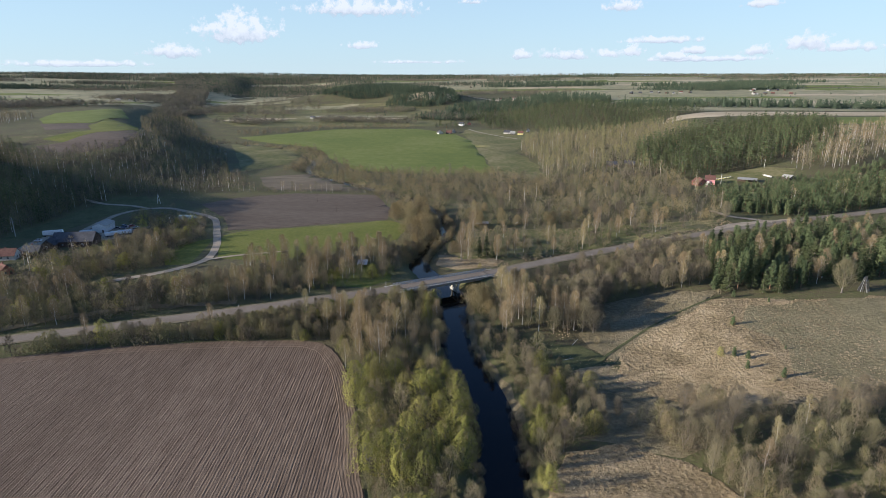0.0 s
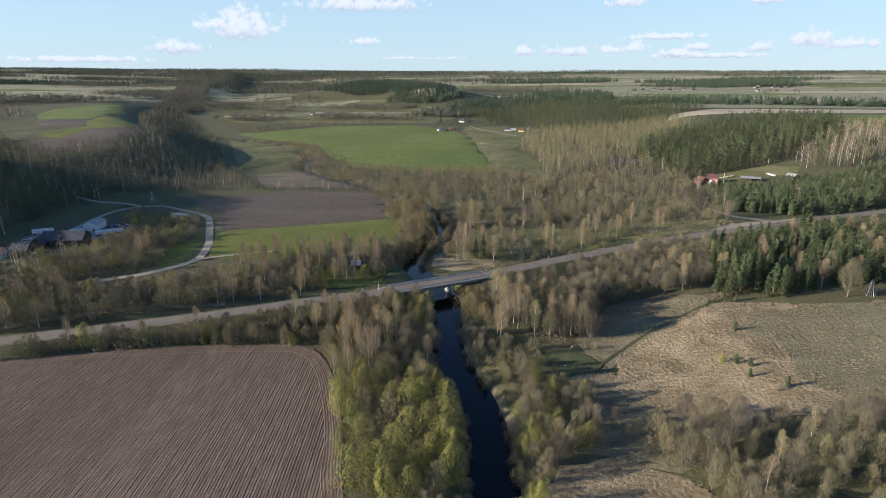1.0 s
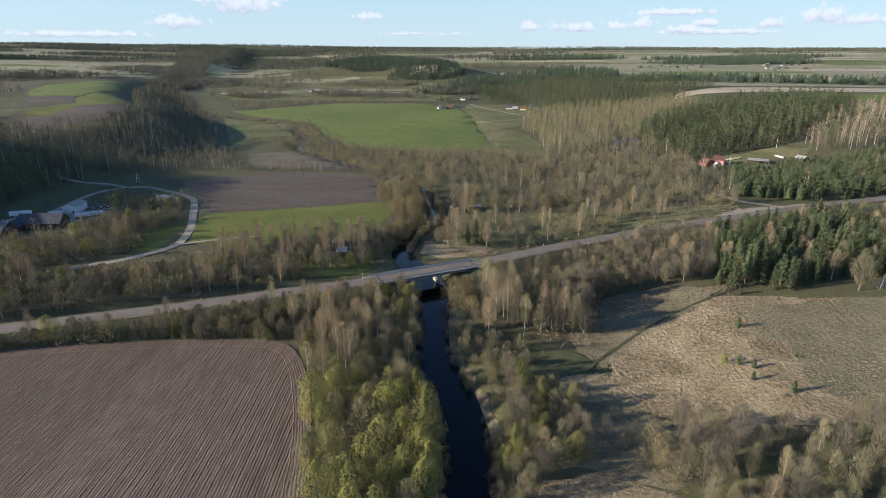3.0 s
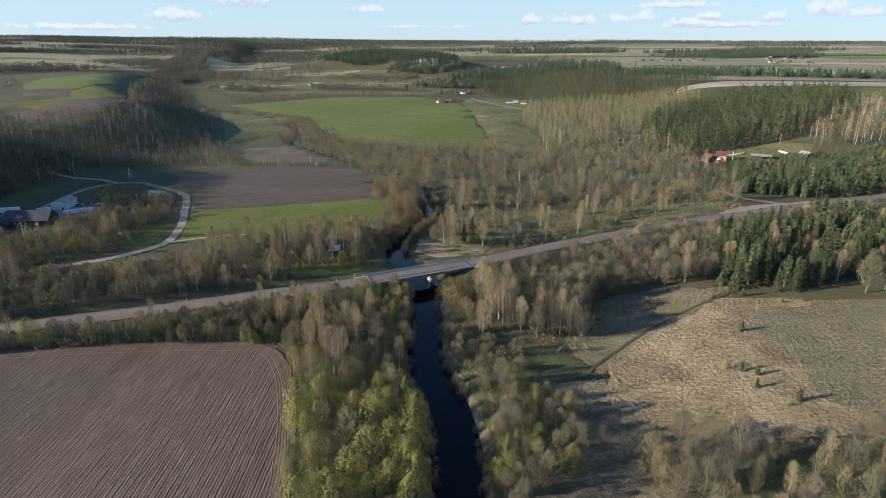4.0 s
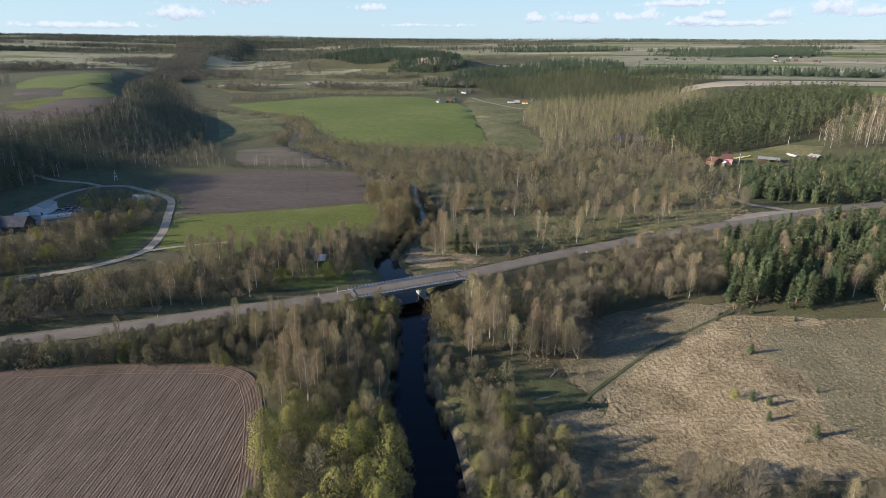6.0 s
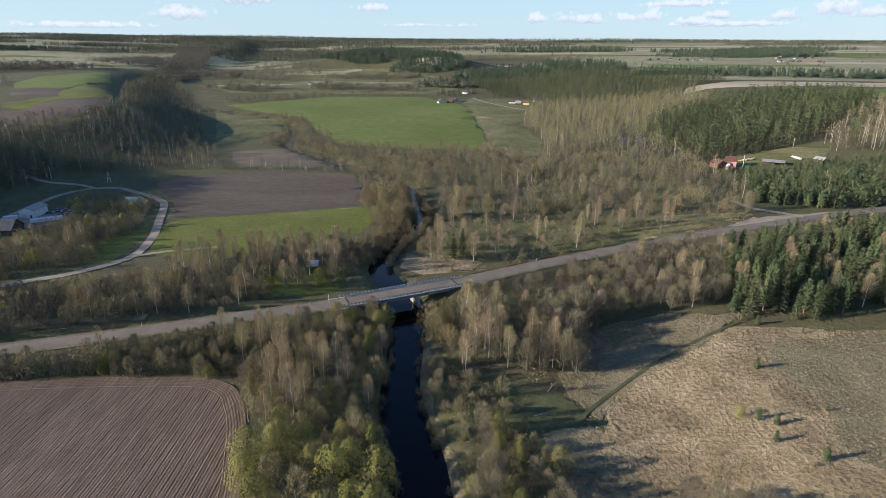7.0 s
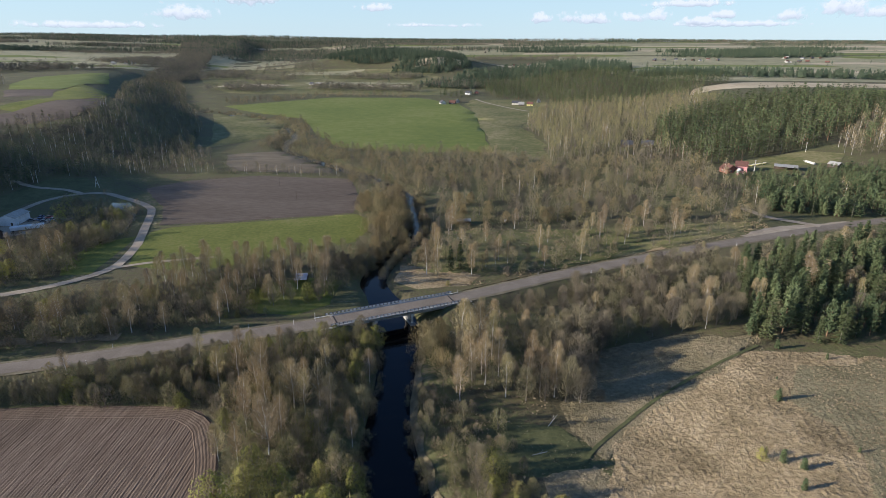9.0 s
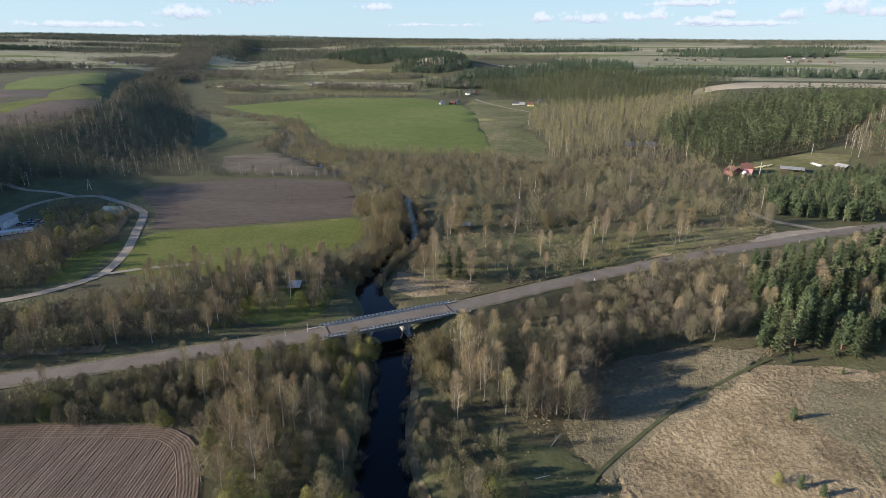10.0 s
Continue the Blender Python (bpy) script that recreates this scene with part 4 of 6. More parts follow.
# single trees that stand out
for kind, x, y, h in [
    ("birch_tree", 18, 213, 14), ("birch_tree", 21, 224, 17), ("birch_tree", 25, 222, 18), ("birch_tree", 31, 216, 15), ("birch_tree", 29, 227, 17), ("birch_tree", 37, 218, 15.5), ("birch_tree", 41, 219, 16),
    ("birch_tree", 45, 217, 17), ("birch_tree", 20, 235, 18), ("birch_tree", 17, 241, 19), ("birch_tree", 23, 243, 18), ("birch_tree", 27, 238, 17), ("oak_tree", 47, 238, 14), ("oak_tree", 56, 248, 15), ("oak_tree", 38, 240, 13),
    ("ochre_willow", 5, 242, 10.5), ("ochre_willow", 9, 249, 8.5), ("willow_tree", -29, 241, 7.5), ("willow_tree", -22, 242, 7), ("willow_tree", -16, 243, 6), ("willow_tree", -23, 233, 7.5), ("ochre_willow", 7, 236, 9), ("ochre_willow", 12, 229, 8), ("ochre_willow", 11, 243, 9), ("oak_tree", 161, 241, 15),
    ("birch_tree", -24, 203, 15), ("birch_tree", -28, 206, 16), ("birch_tree", -21, 207, 15), ("birch_tree", -28, 186, 17), ("birch_tree", -32, 192, 14), ("birch_tree", -38, 206, 16), ("birch_tree", -40, 214, 17), ("birch_tree", -48, 216, 15),
    ("birch_tree", -1, 306, 17), ("birch_tree", 3, 314, 20), ("spruce_tree", 9, 312, 12), ("spruce_tree", 13, 315, 14), ("spruce_tree", 17, 312, 12), ("ochre_willow", -17, 345, 10), ("ochre_willow", -24, 352, 12), ("ochre_willow", -28, 343, 10),
    ("young_pine", 104, 212, 3.8), ("willow_tree", 90.5, 189.5, 3.8), ("young_pine", 94.5, 188, 3.8), ("young_pine", 98, 185.5, 3.2), ("young_pine", 95, 179, 3.2), ("young_pine", 103, 172, 3.6), ("shrub", 99, 170, 2.4), ("young_pine", 113, 191, 1.8), ("young_pine", 116, 240, 3.2), ("shrub", 111, 243, 3), ("young_pine", 127.5, 233.5, 2.2), ("young_pine", 108, 222, 1.4),
    ("spruce_tree", 116, 247, 15), ("pine_tree", 122, 250, 17), ("spruce_tree", 130, 244, 10), ("spruce_tree", 128, 250, 15), ("spruce_tree", 136, 243, 13), ("spruce_tree", 140, 247, 12), ("young_pine", 112, 250, 7),
    ("birch_tree", -121, 240, 13), ("birch_tree", -142, 199, 10), ("willow_tree", -136, 200, 8), ("birch_tree", -65, 227, 11), ("birch_tree", -100, 214, 9), ("birch_tree", -71, 262, 14), ("willow_tree", -45, 276, 8), ("birch_tree", -52, 285, 14), ("willow_tree", -214, 367, 9.5), ("willow_tree", -209, 362, 8),
]:
    plant(kind, x, y, h, 2.5)
# low round bushes on the road verges
for k, (x, y) in enumerate([(58.5, 307.1), (97.9, 322.6), (126.6, 338.6), (-79.6, 250.2), (-70.1, 258.0), (-66.1, 258.2), (-56.6, 261.3), (-103.5, 244.6), (8.9, 295.3)]):
    plant("willow_tree" if k % 3 else "shrub", x, y, 2.6 + 0.25 * (k % 4), 2.0)
# river wood beside the ploughed field
wood([(-22, 100), (14, 100), (10, 160), (2, 174), (-36, 172), (-28, 140)], 5.6, [("willow_tree", 8, 8.5, 12), ("budding_tree", 1.5, 7, 11), ("alder_tree", 1.5, 8, 12)], 11)
wood([(-22, 100), (14, 100), (10, 160), (2, 174), (-36, 172), (-28, 140)], 2.6, [("shrub", 3, 2.5, 4.5), ("budding_tree", 1.5, 4, 6)], 111, keep=0.6)
wood([(-36, 172), (2, 165), (-2, 205), (-4, 252), (-40, 242), (-60, 228), (-48, 200)], 3.6, [("alder_tree", 3, 8, 12), ("birch_tree", 1.5, 11, 15), ("budding_tree", 4.5, 6, 10), ("willow_tree", 1.6, 6, 9), ("shrub", 1.5, 3, 5)], 12)
# bushes that lean over the water
rngb = random.Random(61)
for k, (x, y, w) in enumerate(RIVER_S):
    for side in (-1, 1):
        for q in range(3):
            if side == 1 and 150 < y < 262 and rngb.random() < 0.75:
                continue
            if 246 < y < 306 or y < 92 or y > 860:
                continue
            yy = y + rngb.uniform(-3, 3) + (q - 1) * (4 if y < 440 else 9)
            xx = float(np.interp(yy, RIVER_S[:, 1], RIVER_S[:, 0])) + side * (float(np.interp(yy, RIVER_S[:, 1], RIVER_S[:, 2])) / 2 + rngb.uniform(-0.2, 1.6))
            if free_spot(xx, yy, 2.0):
                plant(rngb.choice(["shrub", "shrub", "budding_tree"] if y < 300 else ["ochre_willow", "ochre_willow", "shrub", "alder_tree"]), xx, yy, rngb.uniform(2.5, 5.0) if y < 300 else rngb.uniform(4, 8), 2.0)
# thicket between field and road
wood([(-300, 135), (-165, 183.5), (-90, 201), (-52, 203), (-40, 240), (-66, 230), (-130, 204), (-200, 178), (-300, 143)], 2.4, [("shrub", 2.5, 3.5, 6), ("budding_tree", 5, 5, 8.5), ("alder_tree", 2, 6, 9), ("willow_tree", 0.8, 4, 6)], 13, road=8.5)
wood([(-165, 192), (-100, 205), (-60, 207), (-52, 222), (-70, 226), (-120, 207)], 3.0, [("alder_tree", 3, 6, 9), ("budding_tree", 2, 5, 8)], 131, road=10)
# wood beyond the road on the village side
wood([(-112, 282), (-140, 274), (-158, 262), (-178, 258), (-176, 246), (-140, 254), (-106, 266)], 3.2, [("shrub", 3, 2.5, 4.5), ("budding_tree", 2, 3.5, 5.5)], 142, road=15)
wood([(-290, 170), (-200, 200), (-130, 226), (-75, 250), (-60, 262), (-80, 282), (-106, 280), (-106, 266), (-140, 254), (-176, 246), (-178, 258), (-200, 268), (-290, 250)], 3.4, [("alder_tree", 4, 7, 11), ("budding_tree", 5, 6, 9), ("birch_tree", 1.2, 10, 14), ("willow_tree", 1, 6, 9), ("shrub", 3, 3, 5)], 14, road=15, keep=0.95)
wood([(-290, 250), (-200, 268), (-180, 268), (-164, 281), (-158, 296), (-164, 312), (-190, 322), (-225, 305), (-290, 300)], 3.4, [("alder_tree", 4, 7, 11), ("budding_tree", 5, 6, 9), ("birch_tree", 1.2, 10, 14), ("willow_tree", 1, 6, 9), ("shrub", 3, 3, 5)], 141, keep=0.9)
wood([(-112, 262), (-50, 268), (-38, 300), (-45, 318), (-110, 296)], 3.8, [("birch_tree", 6, 11, 16), ("alder_tree", 3, 8, 12), ("willow_tree", 0.6, 5, 7)], 15, road=13, keep=0.75)
wood([(-225, 320), (-165, 318), (-160, 345), (-178, 388), (-205, 404), (-232, 405), (-235, 360)], 3.2, [("shrub", 4, 3, 6), ("alder_tree", 3, 6, 9), ("willow_tree", 0.5, 6, 8), ("budding_tree", 1, 6, 8)], 16)
wood([(-45, 318), (-37, 300), (-22, 314), (-30, 350), (-40, 342)], 4.0, [("shrub", 3, 2, 4), ("ochre_willow", 2, 6, 9), ("alder_tree", 2, 7, 11)], 17)
wood([(-50, 270), (-36, 274), (-30, 300), (-27, 335), (-44, 332), (-42, 300)], 3.2, [("alder_tree", 4, 6, 10), ("shrub", 3, 2.5, 4.5), ("budding_tree", 1, 4, 7)], 171, fields=False, keep=0.8)
wood([(-14, 318), (0, 318), (-4, 350), (-14, 348)], 4.0, [("ochre_willow", 3, 5, 8), ("shrub", 3, 2, 4)], 172, fields=False)
# beyond the bridge: open grove, then dense bare wood
wood([(-8, 300), (60, 316), (120, 342), (160, 362), (170, 380), (-5, 372), (-10, 330)], 5.2, [("birch_tree", 3, 9, 15), ("alder_tree", 6, 6, 12), ("shrub", 4, 2, 4), ("budding_tree", 3, 4, 8), ("oak_tree", 0.5, 8, 11)], 18, road=13, keep=0.8)
wood([(-6, 372), (172, 378), (190, 420), (185, 490), (60, 470), (-5, 440)], 5.6, [("alder_tree", 8, 5.5, 14), ("shrub", 2, 3, 6), ("ochre_willow", 3, 6, 9), ("birch_tree", 0.7, 12, 16), ("budding_tree", 3, 6, 10), ("oak_tree", 1, 10, 13)], 19, keep=0.75)
wood([(-85, 470), (-55, 415), (-25, 440), (60, 470), (185, 490), (190, 540), (70, 560), (30, 590), (-40, 585), (-85, 560)], 5.6, [("ochre_willow", 5, 6, 10), ("alder_tree", 5, 8, 12), ("shrub", 2, 3, 6), ("oak_tree", 0.7, 9, 12)], 20)
wood([(-48, 372), (-20, 345), (-20, 430), (-52, 430)], 4.5, [("ochre_willow", 4, 8, 12), ("shrub", 2, 3, 5)], 21)
# right bank
wood([(18, 112), (30, 118), (34, 142), (44, 150), (42, 170), (34, 180), (16, 190), (20, 160)], 3.3, [("budding_tree", 3, 6, 9), ("alder_tree", 3, 7, 10), ("willow_tree", 2, 5, 8), ("shrub", 1, 3, 5)], 22)
wood([(4, 190), (36, 182), (30, 200), (14, 216), (2, 214)], 3.4, [("budding_tree", 3, 4, 7), ("alder_tree", 1, 5, 8), ("shrub", 3, 3, 5)], 23)
wood([(44, 216), (52, 214), (58, 232), (66, 248), (50, 250)], 3.6, [("alder_tree", 4, 11, 15), ("oak_tree", 2, 11, 14), ("shrub", 1, 3, 5)], 241, fields=False)
wood([(12, 214), (50, 214), (54, 230), (62, 246), (56, 282), (22, 268), (14, 246)], 4.0, [("alder_tree", 5, 7.5, 11.5), ("birch_tree", 1.5, 11, 15), ("shrub", 3, 2, 5)], 24, road=11)
wood([(56, 246), (78, 250), (112, 256), (125, 300), (120, 322), (60, 290)], 3.8, [("alder_tree", 6, 7.5, 11), ("oak_tree", 1.2, 9, 11.5), ("birch_tree", 0.5, 10, 13)], 25, road=10)
wood([(46, 155), (60, 140), (70, 108), (60, 95), (150, 95), (200, 120), (200, 160), (140, 156), (84, 155), (66, 160)], 3.6, [("alder_tree", 5, 7, 11), ("budding_tree", 4, 6, 9), ("birch_tree", 0.8, 8, 11), ("oak_tree", 0.6, 8, 11), ("shrub", 3, 2.5, 5)], 26)
wood([(45, 200), (56, 204), (100, 235), (112, 242), (60, 244), (48, 225)], 9.0, [("shrub", 3, 1.5, 3.5), ("alder_tree", 0.4, 4, 6)], 27)
# conifers on the right
wood([(112, 250), (150, 246), (158, 252), (190, 256), (330, 250), (330, 330), (215, 350), (160, 325), (124, 305)], 3.9, [("spruce_tree", 5, 9, 16), ("pine_tree", 4, 11, 16), ("alder_tree", 2.0, 8, 12), ("birch_tree", 1.5, 10, 15)], 28, road=24)
wood([(124, 305), (160, 325), (215, 352), (330, 400), (330, 330), (200, 300)], 4.2, [("spruce_tree", 4, 5, 9), ("young_pine", 3, 4, 7), ("shrub", 2, 2, 4)], 281, road=9)
wood([(172, 404), (225, 388), (330, 430), (420, 480), (420, 520), (300, 470), (235, 452), (186, 450), (180, 430)], 3.8, [("pine_tree", 3, 9, 14), ("spruce_tree", 2, 8, 13), ("birch_tree", 0.6, 9, 13), ("young_pine", 6, 7, 11)], 29)
wood([(186, 451), (235, 453), (300, 471), (420, 521), (420, 560), (300, 500), (235, 486), (194, 484)], 3.6, [("young_pine", 6, 3.5, 6.5), ("shrub", 1, 2, 4)], 291)
# pine forest, larches and bare wood on the valley side
wood([(185, 515), (205, 530), (280, 550), (330, 600), (430, 700), (460, 810), (300, 800), (200, 700), (170, 600)], 5.2, [("pine_tree", 4, 11, 21), ("spruce_tree", 6, 10, 22)], 30)
wood([(75, 560), (130, 545), (180, 540), (170, 600), (200, 700), (300, 800), (300, 900), (130, 900), (90, 860), (66, 760), (82, 640)], 5.5, [("larch_tree", 5, 14, 20), ("alder_tree", 4, 10, 14), ("birch_tree", 1.5, 13, 17)], 31)
wood([(290, 520), (330, 520), (520, 620), (520, 760), (430, 690), (340, 600), (296, 548)], 5.5, [("birch_tree", 3, 13, 18), ("alder_tree", 3, 10, 14), ("pine_tree", 1.5, 12, 16)], 32)
wood([(130, 905), (300, 905), (420, 1090), (300, 1400), (-20, 1400), (40, 1080), (120, 1010)], 7.5, [("pine_tree", 3, 11, 17), ("spruce_tree", 5, 10, 18)], 33)
# left slope
wood([(-300, 440), (-262, 470), (-200, 492), (-205, 540), (-235, 570), (-262, 632), (-358, 640), (-340, 580), (-362, 530), (-400, 520), (-400, 470)], 5.2, [("alder_tree", 6, 7, 12), ("birch_tree", 2, 9, 13), ("budding_tree", 2, 6, 9), ("spruce_tree", 0.8, 9, 13)], 34)
wood([(-262, 632), (-290, 700), (-385, 880), (-480, 1050), (-620, 1300), (-690, 1290), (-560, 1000), (-440, 790), (-378, 690), (-358, 640)], 5.0, [("alder_tree", 5, 5, 9), ("birch_tree", 1, 7, 10), ("budding_tree", 2.5, 5, 8), ("shrub", 2, 3, 5), ("spruce_tree", 0.6, 7, 11)], 341)
wood([(-480, 290), (-292, 325), (-290, 400), (-284, 447), (-262, 472), (-330, 480), (-400, 520), (-470, 580), (-600, 540)], 4.0, [("spruce_tree", 5, 9, 14), ("alder_tree", 4, 8, 12), ("birch_tree", 1, 10, 13)], 35)
wood([(-900, 600), (-620, 560), (-600, 700), (-640, 860), (-900, 1000)], 7.0, [("birch_tree", 4, 12, 16), ("alder_tree", 4, 10, 14)], 36)
wood([(-200, 488), (-150, 490), (-75, 489), (-75, 497), (-150, 500), (-205, 500)], 4.5, [("birch_tree", 3, 6, 10), ("alder_tree", 3, 6, 9), ("shrub", 2, 3, 5)], 37)
wood([(-110, 545), (-60, 530), (-50, 600), (-110, 612), (-165, 690), (-200, 780), (-240, 790), (-190, 700), (-190, 600), (-165, 590)], 5.5, [("ochre_willow", 5, 5, 9), ("alder_tree", 2, 7, 10), ("shrub", 2, 3, 5)], 38)
wood([(-365, 935), (-240, 1082), (-100, 1084), (-95, 1120), (-250, 1130), (-390, 990)], 9.0, [("ochre_willow", 3, 6, 9), ("alder_tree", 3, 8, 11)], 39)
wood([(-60, 1085), (-20, 1080), (0, 1130), (-60, 1140)], 8.0, [("spruce_tree", 3, 10, 14), ("pine_tree", 2, 10, 14)], 40)

# far woods on the uplands and hills: polygon, spacing, kind mix
FAR = [
    ([(-625, 1290), (-690, 1290), (-860, 1700), (-1130, 2300), (-1480, 3000), (-1350, 3010), (-1000, 2300), (-770, 1720)], 10, "bare"),
    ([(-1480, 3000), (-1600, 3300), (-1100, 3700), (-700, 3900), (-700, 3800), (-1150, 3300)], 13, "mixed"),
    ([(-640, 1500), (-560, 1420), (-380, 1620), (-520, 1900), (-640, 1900)], 26, "bare"),
    ([(-470, 1850), (-330, 1750), (-120, 1720), (-60, 1800), (-150, 1950), (-380, 2000)], 11, "pine"),
    ([(-230, 1600), (-90, 1560), (-20, 1640), (-60, 1800), (-200, 1760)], 11, "pine"),
    ([(-1250, 2350), (-900, 2150), (-640, 2300), (-560, 2550), (-900, 2600)], 17, "mixed"),
    ([(-1100, 1700), (-860, 1500), (-700, 1540), (-760, 1760), (-950, 1900)], 14, "bare"),
    ([(-720, 1330), (-650, 1300), (-560, 1480), (-620, 1640), (-720, 1600)], 13, "bare"),
    ([(-1100, 1080), (-930, 1060), (-800, 1240), (-760, 1320), (-1000, 1340)], 12, "bare"),
    ([(-1500, 1400), (-1150, 1300), (-1100, 1420), (-1400, 1550)], 15, "mixed"),
    ([(-60, 1440), (100, 1420), (330, 1420), (360, 1560), (150, 1640), (-40, 1560)], 13, "pine"),
    ([(300, 1240), (560, 1200), (640, 1260), (560, 1330), (340, 1350)], 12, "pine"),
    ([(560, 1180), (800, 1190), (1180, 1230), (1180, 1290), (800, 1260), (600, 1250)], 11, "pine"),
    ([(900, 2200), (1120, 2180), (1200, 2330), (980, 2400)], 15, "pine"),
    ([(-150, 2100), (300, 2050), (420, 2130), (100, 2200)], 16, "bare"),
    ([(-380, 1500), (-180, 1450), (-120, 1540), (-300, 1580)], 13, "bare"),
    ([(-560, 1420), (-420, 1380), (-400, 1450), (-520, 1500)], 13, "bare"),
    ([(-330, 1200), (-120, 1180), (-100, 1230), (-300, 1270)], 10, "bare"),
    ([(-520, 1180), (-400, 1130), (-360, 1200), (-480, 1260)], 11, "bare"),
    ([(-120, 1280), (0, 1240), (40, 1330), (-80, 1370)], 10, "mixed"),
]
rngf = random.Random(5)
for band, (y0, y1, n) in enumerate([(2200, 2700, 16), (2700, 3200, 22), (3200, 3700, 26), (3700, 4100, 20), (4100, 4330, 18)]):
    for i in range(n):
        yc = rngf.uniform(y0, y1)
        side = rngf.uniform(-0.9, 0.85)
        if band < 2 and side > 0.1 and i % 3:
            side = rngf.uniform(-0.9, 0.0)
        xc = yc * side
        w, d = yc * rngf.uniform(0.05, 0.17), rngf.uniform(30, 110)
        FAR.append(([(xc - w, yc), (xc - w * 0.4, yc - d), (xc + w * 0.7, yc - d * 0.6), (xc + w, yc + d * 0.5), (xc + w * 0.3, yc + d), (xc - w * 0.6, yc + d * 0.7)], 15 + band * 2, rngf.choice(["pine", "bare", "mixed", "mixed"])))
MIXES = {"pine": [("pine_tree", 4), ("spruce_tree", 3)], "bare": [("alder_tree", 5), ("birch_tree", 2), ("ochre_willow", 1)], "mixed": [("alder_tree", 3), ("spruce_tree", 3), ("birch_tree", 2)]}
FAR_PLANTS = []
for poly, gap, mix in FAR:
    x0, x1, y0, y1 = min(p[0] for p in poly), max(p[0] for p in poly), min(p[1] for p in poly), max(p[1] for p in poly)
    gap *= 0.8
    for _ in range(int((x1 - x0) * (y1 - y0) / gap / gap)):
        x, y = rngf.uniform(x0, x1), rngf.uniform(y0, y1)
        if inside_poly(poly, x, y):
            kinds = MIXES[mix]
            u = rngf.random() * sum(k[1] for k in kinds)
            for kind, wt in kinds:
                u -= wt
                if u <= 0:
                    break
            FAR_PLANTS.append((kind, x, y, rngf.uniform(0.8, 1.25)))
# hedges and scattered trees between the far fields
for _ in range(700):
    y = rngf.uniform(1150, 4000)
    FAR_PLANTS.append((rngf.choice(["alder_tree", "birch_tree", "spruce_tree"]), y * rngf.uniform(-0.85, 0.85), y, rngf.uniform(0.5, 0.9)))

# ---- build the plants ----
PLANTS.sort(key=lambda p: math.hypot(p[1] - 20, p[2] - 150))
rngp = random.Random(77)
LIMIT = {"alder_tree": 250, "birch_tree": 210, "shrub": 150, "budding_tree": 220, "willow_tree": 130, "spruce_tree": 120, "pine_tree": 90, "oak_tree": 60, "ochre_willow": 90, "young_pine": 30, "larch_tree": 0}


def mesh_of(name, lists, mats):
    vs, fs, mi = [], [], []
    used = []
    for (v, f), m in zip(lists, mats):
        if not f:
            continue
        b = len(vs)
        vs += [tuple(p) for p in v]
        fs += [tuple(i + b for i in q) for q in f]
        if m not in used:
            used.append(m)
        mi += [used.index(m)] * len(f)
    me = bpy.data.meshes.new(name)
    me.from_pydata(vs, [], fs)
    for m in used:
        me.materials.append(m)
    me.polygons.foreach_set("material_index", mi)
    return me


PROTO = {}
for kind, (make, h0, mats, label, cat) in KINDS.items():
    if not LIMIT[kind]:
        continue
    PROTO[kind] = []
    for s in range(5):
        w, t, lf = make(100 * s + len(kind), False)
        PROTO[kind].append((mesh_of("trunk", [w], mats[:1]), mesh_of("crown", [t, lf], mats[1:])))
LOWS = {kind: [make(900 + 10 * s + len(kind), True) for s in range(6)] for kind, (make, *_) in KINDS.items()}
count, rest = {}, {}
for kind, x, y, h in PLANTS:
    h0, mats, label, cat = KINDS[kind][1:]
    if y > 1450:
        FAR_PLANTS.append((kind, x, y, h / h0))
    elif count.get(kind, 0) < LIMIT[kind]:
        count[kind] = count.get(kind, 0) + 1
        tm, cm = rngp.choice(PROTO[kind])
        ob = new(kind)
        s = h / h0
        ws = s * rngp.uniform(0.85, 1.2)
        ob.matrix_world = Matrix.Translation((x, y, hz(x, y) - 0.05)) @ Matrix.Rotation(rngp.uniform(0, 6.28), 4, "Z") @ Matrix.Diagonal((ws, ws, s, 1))
        tagged(ob, label, cat, group=cat + "s of the valley")
        for nm, me in (("trunk", tm), ("crown", cm)):
            c = new(nm, me)
            c.parent = ob
    else:
        zone = "far" if y > 540 else "slope" if x < -205 or y > 520 else "near" if y < 345 else "valley"
        rest.setdefault((kind, zone), []).append((x, y, h / h0))


